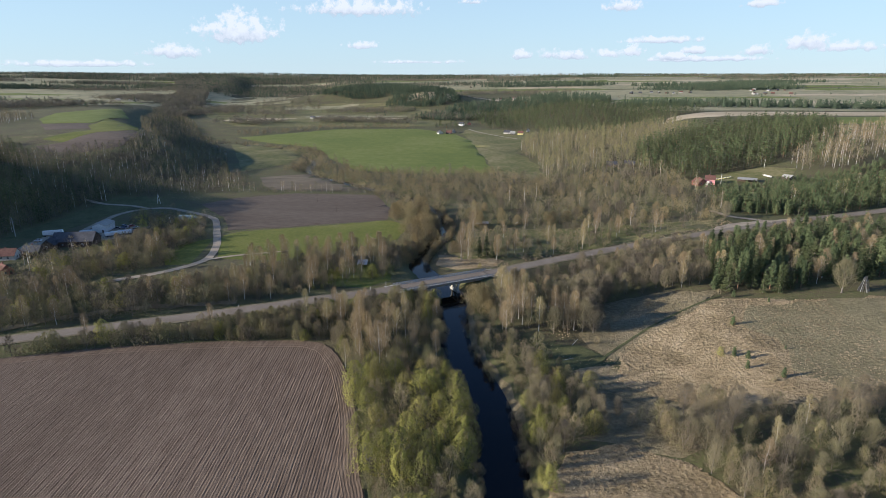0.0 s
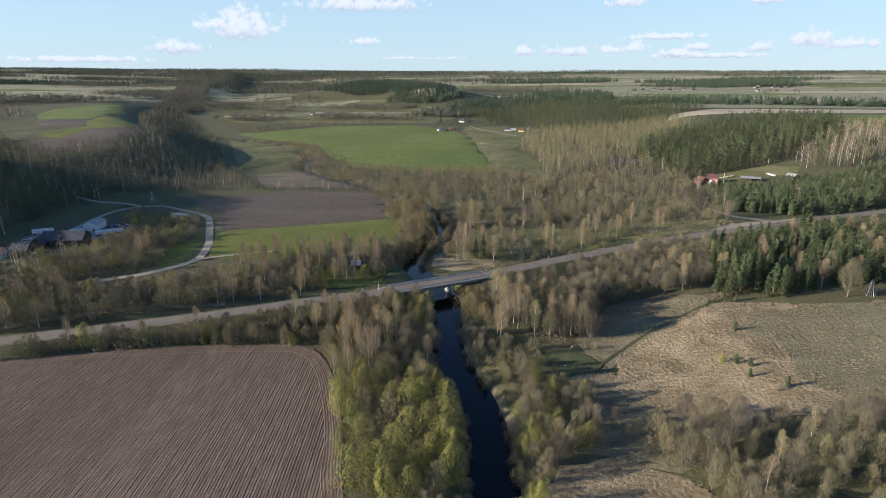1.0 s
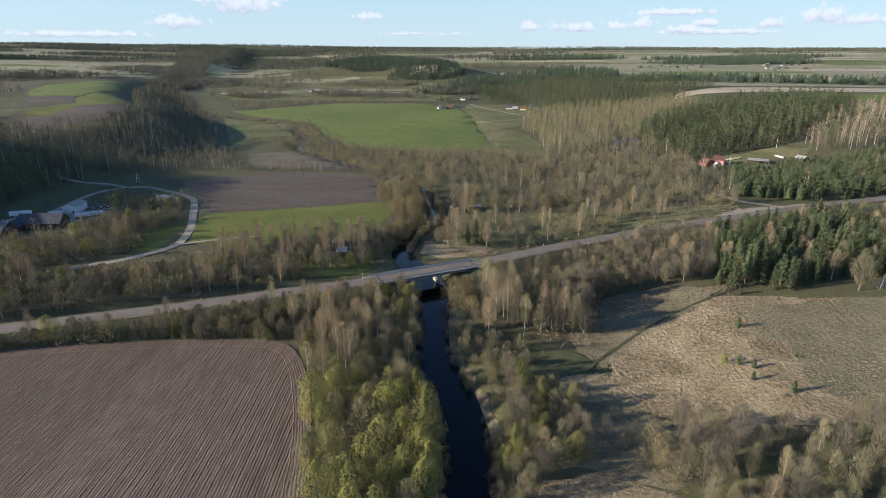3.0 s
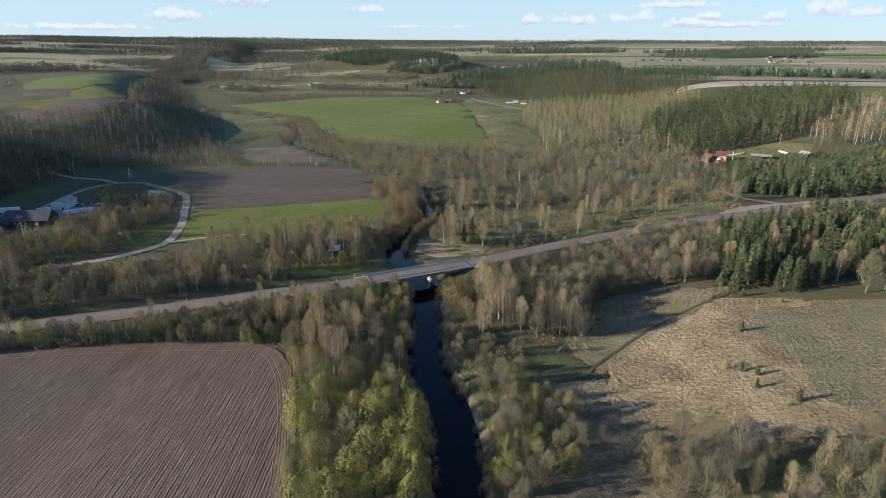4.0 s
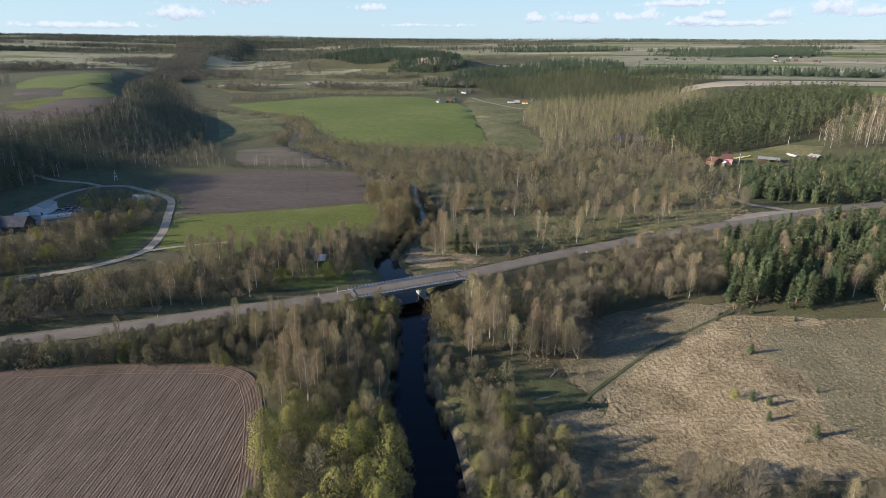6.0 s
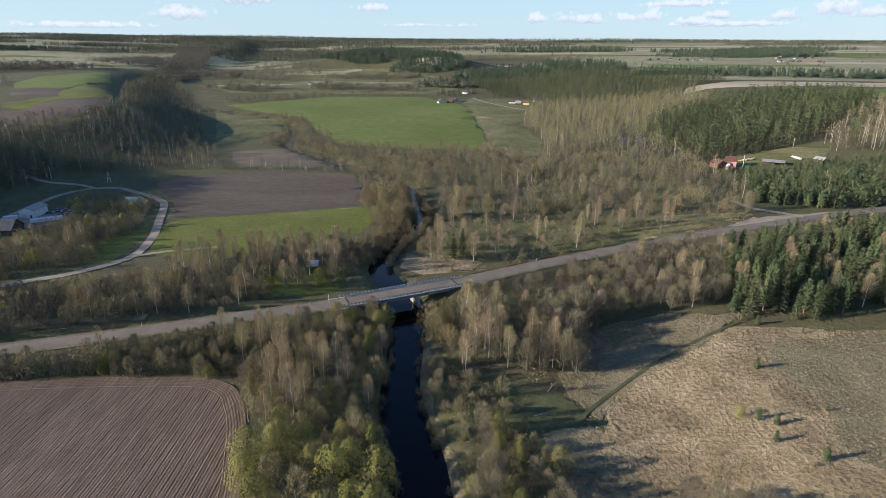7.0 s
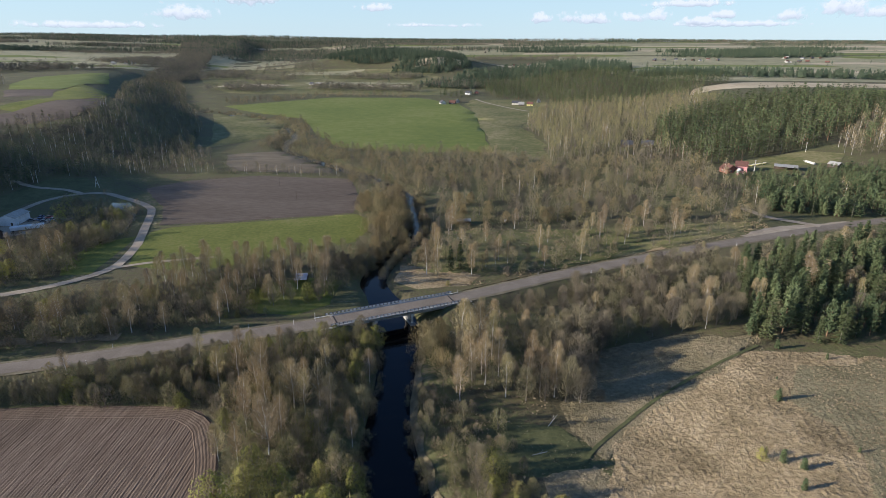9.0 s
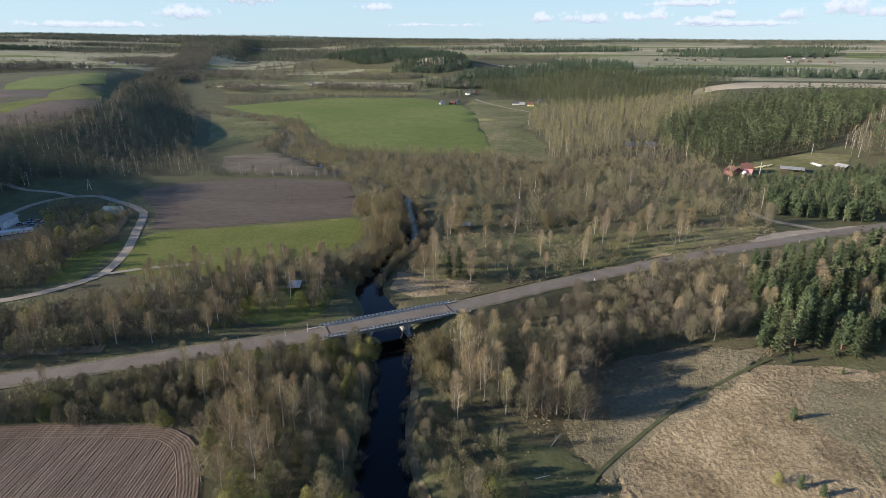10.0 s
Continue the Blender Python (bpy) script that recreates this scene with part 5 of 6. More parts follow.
def joined(name, items, protos, mats, label, cat, seed):
    """Many far plants of a kind as one mesh."""
    rng = np.random.RandomState(seed)
    packs = []
    for lists in protos:
        v = np.concatenate([np.array([tuple(p) for p in l[0]]).reshape(-1, 3) for l in lists])
        f, m, off = [], [], 0
        for k, l in enumerate(lists):
            for q in l[1]:
                if len(q) == 4:
                    f += [(q[0] + off, q[1] + off, q[2] + off), (q[0] + off, q[2] + off, q[3] + off)]
                    m += [k, k]
                else:
                    f.append(tuple(i + off for i in q))
                    m.append(k)
            off += len(l[0])
        packs.append((v, np.array(f), np.array(m)))
    X, Y = np.array([i[0] for i in items]), np.array([i[1] for i in items])
    Z = height(X, Y)
    V, F, MI, TONE, off = [], [], [], [], 0
    for x, y, z, it in zip(X, Y, Z, items):
        v, f, m = packs[rng.randint(len(packs))]
        a, s = rng.uniform(0, 6.28), it[2]
        w = s * rng.uniform(0.9, 1.5)
        ca, sa = math.cos(a) * w, math.sin(a) * w
        V.append(np.stack([v[:, 0] * ca - v[:, 1] * sa + x, v[:, 0] * sa + v[:, 1] * ca + y, v[:, 2] * s + z - 0.05], -1))
        F.append(f + off)
        MI.append(m)
        TONE.append(np.full(len(v), rng.uniform(0, 1), np.float32))
        off += len(v)
    V, F, MI = np.concatenate(V), np.concatenate(F), np.concatenate(MI)
    me = bpy.data.meshes.new(name)
    me.vertices.add(len(V))
    me.vertices.foreach_set("co", V.ravel())
    me.loops.add(len(F) * 3)
    me.loops.foreach_set("vertex_index", F.ravel())
    me.polygons.add(len(F))
    me.polygons.foreach_set("loop_start", np.arange(len(F)) * 3)
    me.polygons.foreach_set("material_index", MI)
    for m in mats:
        me.materials.append(m)
    me.update(calc_edges=True)
    me.attributes.new("tone", "FLOAT", "POINT").data.foreach_set("value", np.concatenate(TONE))
    return tagged(new(name, me), label, cat, kind="stuff")


def far_clump(seed, h, r, kind):
    """A far tree: a ragged crown of a few sprays round its axis, pointed or rounded."""
    rng = random.Random(seed)
    tv, tf = [], []
    n = 18 if kind == "cone" else 14
    for i in range(n):
        a, u = i * 2.4 + rng.uniform(-0.4, 0.4), (i + 0.5) / n
        out = Vector((math.cos(a), math.sin(a), 0))
        if kind == "cone":
            p = out * r * (1 - u) * 0.8 + Vector((0, 0, h * (0.1 + 0.8 * u)))
            leafy(tv, tf, p, h * (0.23 - 0.1 * u), rng, out + Vector((0, 0, 0.4)))
        else:
            w = math.sqrt(max(0.05, 1 - (2 * u - 1) ** 2))
            p = out * r * w * rng.uniform(0.7, 1.15) + Vector((0, 0, h * (0.2 + 0.68 * u)))
            leafy(tv, tf, p, h * rng.uniform(0.14, 0.24), rng, out * w + Vector((0, 0, 1.6 * u - 0.5)))
    return ([], []), (tv, tf), ([], [])


far_rest = {}
for kind, x, y, s in FAR_PLANTS:
    far_rest.setdefault(kind, []).append((x, y, s))
for i, (kind, items) in enumerate(sorted(far_rest.items())):
    h0, mats, label, cat = KINDS[kind][1:]
    protos = [far_clump(30 + k, h0, h0 * (0.24 if kind in ("spruce_tree", "pine_tree") else 0.34), "cone" if kind in ("spruce_tree", "pine_tree") else "round") for k in range(6)]
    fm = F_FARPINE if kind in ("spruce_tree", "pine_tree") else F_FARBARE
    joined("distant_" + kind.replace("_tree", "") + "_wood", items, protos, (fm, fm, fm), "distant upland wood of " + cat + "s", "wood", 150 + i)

def thinned(lists, step=2, wide=1.75):
    """Every second or third piece, each wider, for plants farther off."""
    out = []
    for k, (v, f) in enumerate(lists):
        if k == 0 or len(f) < 8:
            out.append((v, f))
            continue
        nv, nf = [], []
        for q in f[::step]:
            a, b, c = (v[i] for i in q[:3])
            mid = (a + b) / 2
            base = len(nv)
            nv += [mid + (a - mid) * wide, mid + (b - mid) * wide, c]
            nf.append((base, base + 1, base + 2))
        out.append((nv, nf))
    return tuple(out)


FAR_LOWS = {kind: [thinned(p) for p in protos] for kind, protos in LOWS.items()}
ZONE = {"far": "far", "slope": "hillside", "valley": "valley", "near": "riverside"}
NEAR_LOWS = {}
for kind in ("alder_tree", "birch_tree", "budding_tree", "shrub", "oak_tree", "ochre_willow"):
    NEAR_LOWS[kind] = []
    for s in range(6):
        fine = KINDS[kind][0](500 + 10 * s + len(kind), False)
        NEAR_LOWS[kind].append((LOWS[kind][s][0],) + thinned(fine, 3, 2.2)[1:])
for i, ((kind, zone), items) in enumerate(sorted(rest.items())):
    h0, mats, label, cat = KINDS[kind][1:]
    joined(kind.replace("_tree", "") + "_wood", items, (NEAR_LOWS.get(kind) or LOWS[kind]) if zone == "near" else LOWS[kind] if zone == "valley" else FAR_LOWS[kind], mats, ZONE[zone] + " wood of many " + label.split(" with ")[0] + "s", "wood", 50 + i)

# ---- clouds, on the sky's backdrop ----
M_CLOUD, n_, l_, p_ = nodes_of("cloud")
n_.remove(p_)
tc_ = n_.new("ShaderNodeTexCoord")
info_ = n_.new("ShaderNodeObjectInfo")
sep_ = n_.new("ShaderNodeSeparateXYZ")
l_.new(tc_.outputs["UV"], sep_.inputs[0])


def math_node(op, a, b=None):
    m = n_.new("ShaderNodeMath")
    m.operation = op
    for i, v in enumerate((a, b)):
        if v is None:
            continue
        if isinstance(v, (int, float)):
            m.inputs[i].default_value = v
        else:
            l_.new(v, m.inputs[i])
    return m.outputs[0]


ox = math_node("MULTIPLY", math_node("SUBTRACT", sep_.outputs[0], 0.5), 2.0)
oy = math_node("MULTIPLY", math_node("SUBTRACT", sep_.outputs[1], 0.38), 2.0)
below = math_node("LESS_THAN", oy, 0.0)
oy = math_node("MULTIPLY", oy, math_node("ADD", 1.0, math_node("MULTIPLY", below, 1.2)))
rr_ = math_node("SQRT", math_node("ADD", math_node("MULTIPLY", ox, ox), math_node("MULTIPLY", oy, oy)))
cn_ = noise_node(n_, l_, tc_.outputs["Object"], 0.017, 8.0, 0.62)
cb_ = noise_node(n_, l_, tc_.outputs["Object"], 0.0035, 3.0, 0.5)
mass = math_node("ADD", math_node("MULTIPLY", cn_.outputs[0], 2.3), math_node("ADD", math_node("MULTIPLY", cb_.outputs[0], 1.2), -1.0))
alpha = math_node("SUBTRACT", math_node("ADD", mass, 0.02), rr_)
alpha = math_node("MULTIPLY", alpha, 2.6)
am_ = n_.new("ShaderNodeClamp")
l_.new(alpha, am_.inputs[0])
cr_ = ramp_node(n_, [(0.52, 0.56, 0.62), (0.72, 0.74, 0.77), (0.86, 0.86, 0.86)], 0.2, 0.5)
l_.new(math_node("ADD", sep_.outputs[1], math_node("MULTIPLY", math_node("SUBTRACT", cn_.outputs[0], 0.5), 0.7)), cr_.inputs[0])
em_ = n_.new("ShaderNodeEmission")
em_.inputs[1].default_value = 0.56
l_.new(cr_.outputs[0], em_.inputs[0])
tr_ = n_.new("ShaderNodeBsdfTransparent")
mx_ = n_.new("ShaderNodeMixShader")
l_.new(am_.outputs[0], mx_.inputs[0])
l_.new(tr_.outputs[0], mx_.inputs[1])
l_.new(em_.outputs[0], mx_.inputs[2])
l_.new(mx_.outputs[0], n_["Material Output"].inputs[0])
# azimuth, elevation, width and height in degrees
CLOUDS = [(-10.9, 5.7, 14, 2.8), (-21.3, 3.75, 9, 4.2), (-26.7, 1.95, 6.5, 2.3), (-10.4, 2.45, 4.5, 1.2), (4.8, 1.6, 3.2, 1.5), (7.2, 1.65, 3.6, 1.9), (9.3, 1.55, 4.2, 1.7), (12.6, 1.7, 4.6, 1.8), (14.3, 1.85, 2.8, 1.8), (17.9, 1.3, 3.4, 1.0),
          (19.7, 1.85, 2.4, 1.1), (24.8, 1.75, 3.6, 1.7), (27.9, 2.45, 5.0, 2.9), (13.3, 5.65, 5.0, 2.0), (24.3, 5.4, 4.4, 1.2), (30.8, 1.9, 8.0, 1.6), (16.8, 2.7, 8.0, 1.0), (-32.8, 0.85, 12, 1.0), (0.1, 6.2, 3.0, 1.0), (21, 1.1, 14, 0.8), (-5, 1.0, 10, 0.7)]
for k, (az, el, w, h) in enumerate(CLOUDS):
    R = 4600 + k * 6
    vs, fs, uv = [], [], []
    for i in range(9):
        for j in range(3):
            a, e = radians(az + w * (i / 8 - 0.5)), radians(el + h * (j / 2 - 0.5))
            vs.append((15 + R * math.sin(a), 40 + R * math.cos(a), 99.5 + R * math.tan(e)))
    for i in range(8):
        for j in range(2):
            a = i * 3 + j
            fs.append((a, a + 3, a + 4, a + 1))
    ob = mesh_object("backdrop_cloud", vs, fs, M_CLOUD)
    lay = ob.data.uv_layers.new(name="UVMap")
    for lp in ob.data.loops:
        i, j = divmod(lp.vertex_index, 3)
        lay.data[lp.index].uv = (i / 8, j / 2)
    ob.visible_shadow = False
    tagged(ob, "small white cumulus cloud low over the horizon", "cloud", kind="structure")

# ---- buildings ----
M_WHITEMETAL = surface("white_metal_cladding", [(0.5, 0.5, 0.49), (0.62, 0.62, 0.61), (0.7, 0.7, 0.69)], 0.3, 2.0, rough=0.5, bump=0.1, dist=0.03, gloss=0.4)
M_SLATE = surface("dark_grey_roofing", [(0.05, 0.052, 0.058), (0.08, 0.082, 0.09), (0.115, 0.117, 0.125)], 0.4, 2.5, bump=0.3, dist=0.05)
M_BROWNROOF = surface("brown_red_roofing", [(0.10, 0.05, 0.04), (0.145, 0.075, 0.058), (0.19, 0.105, 0.082)], 0.4, 2.5, bump=0.3, dist=0.05)
M_BOARD = surface("dark_timber_boards", [(0.045, 0.035, 0.028), (0.08, 0.06, 0.048), (0.12, 0.095, 0.075)], 0.5, 4.0, bump=0.4, dist=0.03)
M_BRICK = surface("red_brick_wall", [(0.19, 0.085, 0.06), (0.26, 0.12, 0.085), (0.32, 0.16, 0.12)], 0.6, 5.0, bump=0.3, dist=0.02)
M_PINK = surface("pink_plaster", [(0.55, 0.23, 0.22), (0.66, 0.30, 0.29), (0.72, 0.36, 0.35)], 0.4, 3.0, bump=0.1, dist=0.02)
M_PLASTER = surface("pale_plaster", [(0.5, 0.47, 0.40), (0.6, 0.57, 0.5), (0.68, 0.65, 0.58)], 0.4, 3.0, bump=0.1, dist=0.02)
M_ASBEST = surface("pale_grey_sheet_roof", [(0.27, 0.26, 0.23), (0.35, 0.34, 0.305), (0.43, 0.42, 0.385)], 0.4, 2.5, bump=0.3, dist=0.05)
M_YELLOW = surface("yellow_paint", [(0.55, 0.5, 0.16), (0.66, 0.6, 0.22), (0.72, 0.68, 0.3)], 0.8, 4.0, bump=0.05, dist=0.01)
M_CAR = [surface("car_paint_" + nm, [tuple(c * 0.8 for c in col), col, tuple(min(1, c * 1.15) for c in col)], 0.5, 4.0, rough=0.3, bump=0.0, dist=0.01, gloss=0.6) for nm, col in (("white", (0.62, 0.62, 0.62)), ("grey", (0.16, 0.17, 0.18)), ("blue", (0.05, 0.08, 0.17)), ("red", (0.3, 0.05, 0.04)))]
M_TYRE = surface("black_rubber", [(0.015, 0.015, 0.015), (0.025, 0.025, 0.025), (0.035, 0.035, 0.035)], 1.0, 6.0, bump=0.2, dist=0.01)
M_GLASS, gn, gl, gp = nodes_of("dark_window_glass")
gp.inputs["Base Color"].default_value, gp.inputs["Roughness"].default_value = (0.02, 0.025, 0.03, 1), 0.08


def stand(name, x, y, ang, label, category, group="", lift=0.0):
    ob = new(name)
    ob.matrix_world = Matrix.Translation((x, y, hz(x, y) + lift)) @ Matrix.Rotation(radians(ang), 4, "Z")
    return tagged(ob, label, category, group)


def house(name, x, y, ang, w, l, h, rh, wall, roof, label, windows=2, door=True, chimney=False, over=0.45, category="house", group=""):
    """A gabled building, ridge along its y: walls, two roof slopes, doors, windows."""
    ob = stand(name, x, y, ang, label, category, group, lift=-0.15)
    bm = bmesh.new()
    pts = [(-w / 2, -0.6), (w / 2, -0.6), (w / 2, h), (0, h + rh), (-w / 2, h)]
    a = [bm.verts.new((px, -l / 2, pz)) for px, pz in pts]
    b = [bm.verts.new((px, l / 2, pz)) for px, pz in pts]
    bm.faces.new(a)
    bm.faces.new(b[::-1])
    for i in range(5):
        j = (i + 1) % 5
        bm.faces.new((a[j], a[i], b[i], b[j]))
    part("wall", bm, wall, ob)
    slope = math.hypot(w / 2, rh)
    for s in (-1, 1):
        bm = bmesh.new()
        nx_, nz_ = rh / slope, (w / 2) / slope
        ex = (w / 2 + over) * s
        ez = h - over * rh / (w / 2)
        q = [(0, h + rh), (ex, ez)]
        low = [(px + s * nx_ * 0.03, pz + nz_ * 0.03) for px, pz in q]
        top = [(px + s * nx_ * 0.2, pz + nz_ * 0.2) for px, pz in q]
        ring = [low[0], low[1], top[1], (0, h + rh + 0.2 / nz_)]
        f0 = [bm.verts.new((px, -l / 2 - over, pz)) for px, pz in ring]
        f1 = [bm.verts.new((px, l / 2 + over, pz)) for px, pz in ring]
        bm.faces.new(f0)
        bm.faces.new(f1[::-1])
        for i in range(4):
            j = (i + 1) % 4
            bm.faces.new((f0[j], f0[i], f1[i], f1[j]))
        part("roof", bm, roof, ob)
    wz = min(1.0, h * 0.35)
    for s in (-1, 1):
        for i in range(windows):
            yy = -l / 2 + l * (i + 1) / (windows + 1)
            wn = new("window")
            wn.parent = ob
            bm = bmesh.new()
            box(bm, s * w / 2 - 0.06, s * w / 2 + 0.06, yy - 0.55, yy + 0.55, wz, wz + 1.2)
            part("frame", bm, M_RAIL, wn)
            for k in (-1, 1):
                bm = bmesh.new()
                box(bm, s * w / 2 - 0.08, s * w / 2 + 0.08, yy + k * 0.25 - 0.2, yy + k * 0.25 + 0.2, wz + 0.1, wz + 1.1)
                part("pane", bm, M_GLASS, wn)
    if windows:
        wn = new("window")
        wn.parent = ob
        bm = bmesh.new()
        box(bm, -0.2 - 1.1, -0.2, -l / 2 - 0.06, -l / 2 + 0.06, wz, wz + 1.2)
        part("frame", bm, M_RAIL, wn)
        bm = bmesh.new()
        box(bm, -1.2, -0.3, -l / 2 - 0.08, -l / 2 + 0.08, wz + 0.1, wz + 1.1)
        part("pane", bm, M_GLASS, wn)
    if door:
        dw = 0.5 if w < 9 else 1.6
        bm = bmesh.new()
        box(bm, w * 0.25 - dw, w * 0.25 + dw, -l / 2 - 0.07, -l / 2 + 0.05, 0.0, min(h - 0.3, 2.1 if dw < 1 else 3.0), 0.02)
        part("door", bm, M_BOARD, ob)
    if chimney:
        bm = bmesh.new()
        box(bm, 0.3, 0.9, 0.4, 1.0, h + rh * 0.5, h + rh + 0.9, 0.03)
        part("chimney", bm, M_BRICK, ob)
    return ob


house("warehouse", -235, 361, 8, 8.5, 13, 4.6, 1.6, M_WHITEMETAL, M_ASBEST, "white metal warehouse with a pale roof in a yard", windows=0, category="warehouse")
house("barn", -232, 329, 98, 11, 23, 3.6, 4.2, M_BOARD, M_SLATE, "long dark barn with a dark grey roof", windows=3, category="barn")
house("barn", -243, 323, 8, 7, 10, 3.0, 3.0, M_BOARD, M_SLATE, "dark annex barn with a grey roof", windows=1, category="barn")
house("farmhouse", -253, 301, 100, 7, 10, 2.9, 3.0, M_PLASTER, M_BROWNROOF, "farmhouse with a brown roof beside the wood", chimney=True)
house("farmhouse", -244, 309, 95, 7, 9, 2.7, 2.9, M_BOARD, M_SLATE, "dark timber farmhouse with a grey roof", chimney=True)
house("farmhouse", -236, 276, 60, 6.5, 9, 2.6, 2.8, M_BRICK, M_BROWNROOF, "brick farmhouse with a red-brown roof", chimney=True)
house("farmhouse", -256, 284, 10, 7, 10, 2.8, 3.0, M_BOARD, M_SLATE, "timber farmhouse with a dark roof", chimney=True)
house("brick_house", 196.5, 499, 20, 8, 8, 3.0, 2.6, M_BRICK, M_BROWNROOF, "red brick house with a brown roof by the pines", chimney=True)
house("pink_house", 206, 500.5, 70, 7, 7.5, 4.6, 2.6, M_PINK, M_BROWNROOF, "pink plastered house with a maroon roof", chimney=True)
house("pink_porch", 200.5, 489, 0, 3.2, 3.2, 2.4, 2.0, M_PINK, M_PLASTER, "small pink and white garden hut", windows=0, category="garden hut")
house("small_shed", 269, 498.5, 30, 6, 7, 2.6, 1.4, M_BOARD, M_ASBEST, "timber shed with a pale roof beside the birches", windows=1, category="shed")
for x, y, a, w, l, wl_, rf in [(-46, 985, 20, 8, 11, M_PLASTER, M_SLATE), (-31, 986, 80, 7, 9, M_BOARD, M_BROWNROOF), (-24, 1010, 10, 6, 8, M_ASBEST, M_SLATE), (66, 990, 75, 8, 12, M_PLASTER, M_SLATE), (73, 973, 85, 6, 8, M_BOARD, M_ASBEST), (86, 970, 70, 7, 9, M_YELLOW, M_BROWNROOF), (101, 1004, 5, 5, 6, M_ASBEST, M_SLATE), (-12, 1150, 60, 8, 10, M_WHITEMETAL, M_SLATE), (2, 1160, 0, 7, 9, M_BRICK, M_SLATE)]:
    house("farmhouse", x, y, a, w, l, 3.0, 3.0, wl_, rf, "far farmhouse on the valley floor", group="far farmhouses")
for x, y, a in [(165, 601, 70), (148, 604, 80)]:
    house("cottage", x, y, a, 7, 10, 2.8, 2.8, M_BOARD, M_SLATE, "cottage with a dark grey roof among bare trees", chimney=True, category="cottage")
rngh = random.Random(3)
for cx, cy, n, sx, sy in [(640, 2050, 10, 130, 30), (930, 1960, 6, 90, 25), (1000, 2150, 7, 120, 30), (-900, 1560, 4, 60, 30), (180, 1830, 5, 90, 30), (-300, 1330, 3, 60, 20), (1300, 2900, 6, 150, 50), (120, 2600, 5, 150, 50)]:
    for k in range(n):
        house("distant_house", cx + rngh.uniform(-sx, sx), cy + rngh.uniform(-sy, sy), rngh.uniform(0, 180), 7, 10, 3.2, 3.0, rngh.choice([M_ASBEST, M_ASBEST, M_BOARD]), rngh.choice([M_ASBEST, M_SLATE, M_BROWNROOF]), "distant village house on the upland", windows=0, door=False, group="distant village")

# flat-roofed shelters
def shelter(name, x, y, ang, l, w, h, tilt, roof, label, walls=True):
    ob = stand(name, x, y, ang, label, "shelter")
    bm = bmesh.new()
    for v in box(bm, -l / 2, l / 2, -w / 2, w / 2, h, h + 0.18, 0.02):
        pass
    for v in bm.verts:
        v.co.z += v.co.y * tilt
    part("roof", bm, roof, ob)
    for sx in (-1, 1):
        for sy in (-1, 1):
            bm = bmesh.new()
            box(bm, sx * (l / 2 - 0.3) - 0.09, sx * (l / 2 - 0.3) + 0.09, sy * (w / 2 - 0.25) - 0.09, sy * (w / 2 - 0.25) + 0.09, -0.3, h + sy * (w / 2 - 0.25) * tilt)
            part("post", bm, M_BOARD, ob)
    if walls:
        bm = bmesh.new()
        box(bm, -l / 2 + 0.2, l / 2 - 0.2, w / 2 - 0.35, w / 2 - 0.2, -0.2, h * 0.96 + (w / 2 - 0.3) * tilt)
        part("back_wall", bm, M_BOARD, ob)
    return ob


shelter("picnic_shelter", -53, 293.5, 5, 5.2, 4.0, 2.1, 0.35, M_RAIL, "white-roofed picnic shelter on dark posts by the river")
shelter("river_shed", 12, 379.5, 0, 8, 4.5, 2.4, 0.08, M_ASBEST, "low shed with a pale flat roof among trees")
shelter("open_shed", 235.5, 498, -25, 15, 7, 3.0, 0.1, M_ASBEST, "long open shed with a pale flat roof")
ob = stand("picnic_table", -41, 294, 10, "dark wooden picnic table on the lawn", "table")
bm = bmesh.new()
box(bm, -1.0, 1.0, -0.4, 0.4, 0.7, 0.77, 0.01)
part("tabletop", bm, M_BOARD, ob)
for s in (-1, 1):
    bm = bmesh.new()
    box(bm, -1.0, 1.0, s * 0.75 - 0.13, s * 0.75 + 0.13, 0.42, 0.47, 0.01)
    part("bench", bm, M_BOARD, ob)
    bm = bmesh.new()
    box(bm, s * 0.75 - 0.05, s * 0.75 + 0.05, -0.8, 0.8, -0.1, 0.7, 0.01)
    part("leg", bm, M_BOARD, ob)
ob = stand("well_house", 35, 386, 0, "small white well house in the grass", "well house")
bm = bmesh.new()
box(bm, -0.7, 0.7, -0.7, 0.7, -0.1, 1.3, 0.05)
part("body", bm, M_RAIL, ob)
bm = bmesh.new()
box(bm, -0.9, 0.9, -0.9, 0.9, 1.3, 1.42, 0.03)
part("lid", bm, M_ASBEST, ob)

# beehives in the clearing
hive = stand("beehive", 213, 510, 15, "small yellow beehive on the clearing", "beehive", "row of beehives")
bm = bmesh.new()
box(bm, -0.45, 0.45, -0.45, 0.45, 0.25, 1.1, 0.03)
part("body", bm, M_YELLOW, hive)
bm = bmesh.new()
box(bm, -0.55, 0.55, -0.55, 0.55, 1.1, 1.22, 0.02)
part("lid", bm, M_RAIL, hive)
bm = bmesh.new()
box(bm, -0.4, 0.4, -0.4, 0.4, -0.1, 0.25)
part("stand", bm, M_BOARD, hive)
for k in range(1, 12):
    x, y = 213 + k * 1.5, 510 + k * 0.5 + (k % 3) * 0.5
    copy_thing(hive, Matrix.Translation((x, y, hz(x, y) + 0.3)) @ Matrix.Rotation(k * 0.7, 4, "Z"))

# ---- vehicles and yard ----
field("yard", [(-262, 314), (-247, 314), (-244, 336), (-222, 338), (-210, 346), (-210, 372), (-228, 374), (-245, 352), (-266, 352)], M_GRAVEL, "worn gravel farm yard", lift=0.3, cell=6, blocks=False)


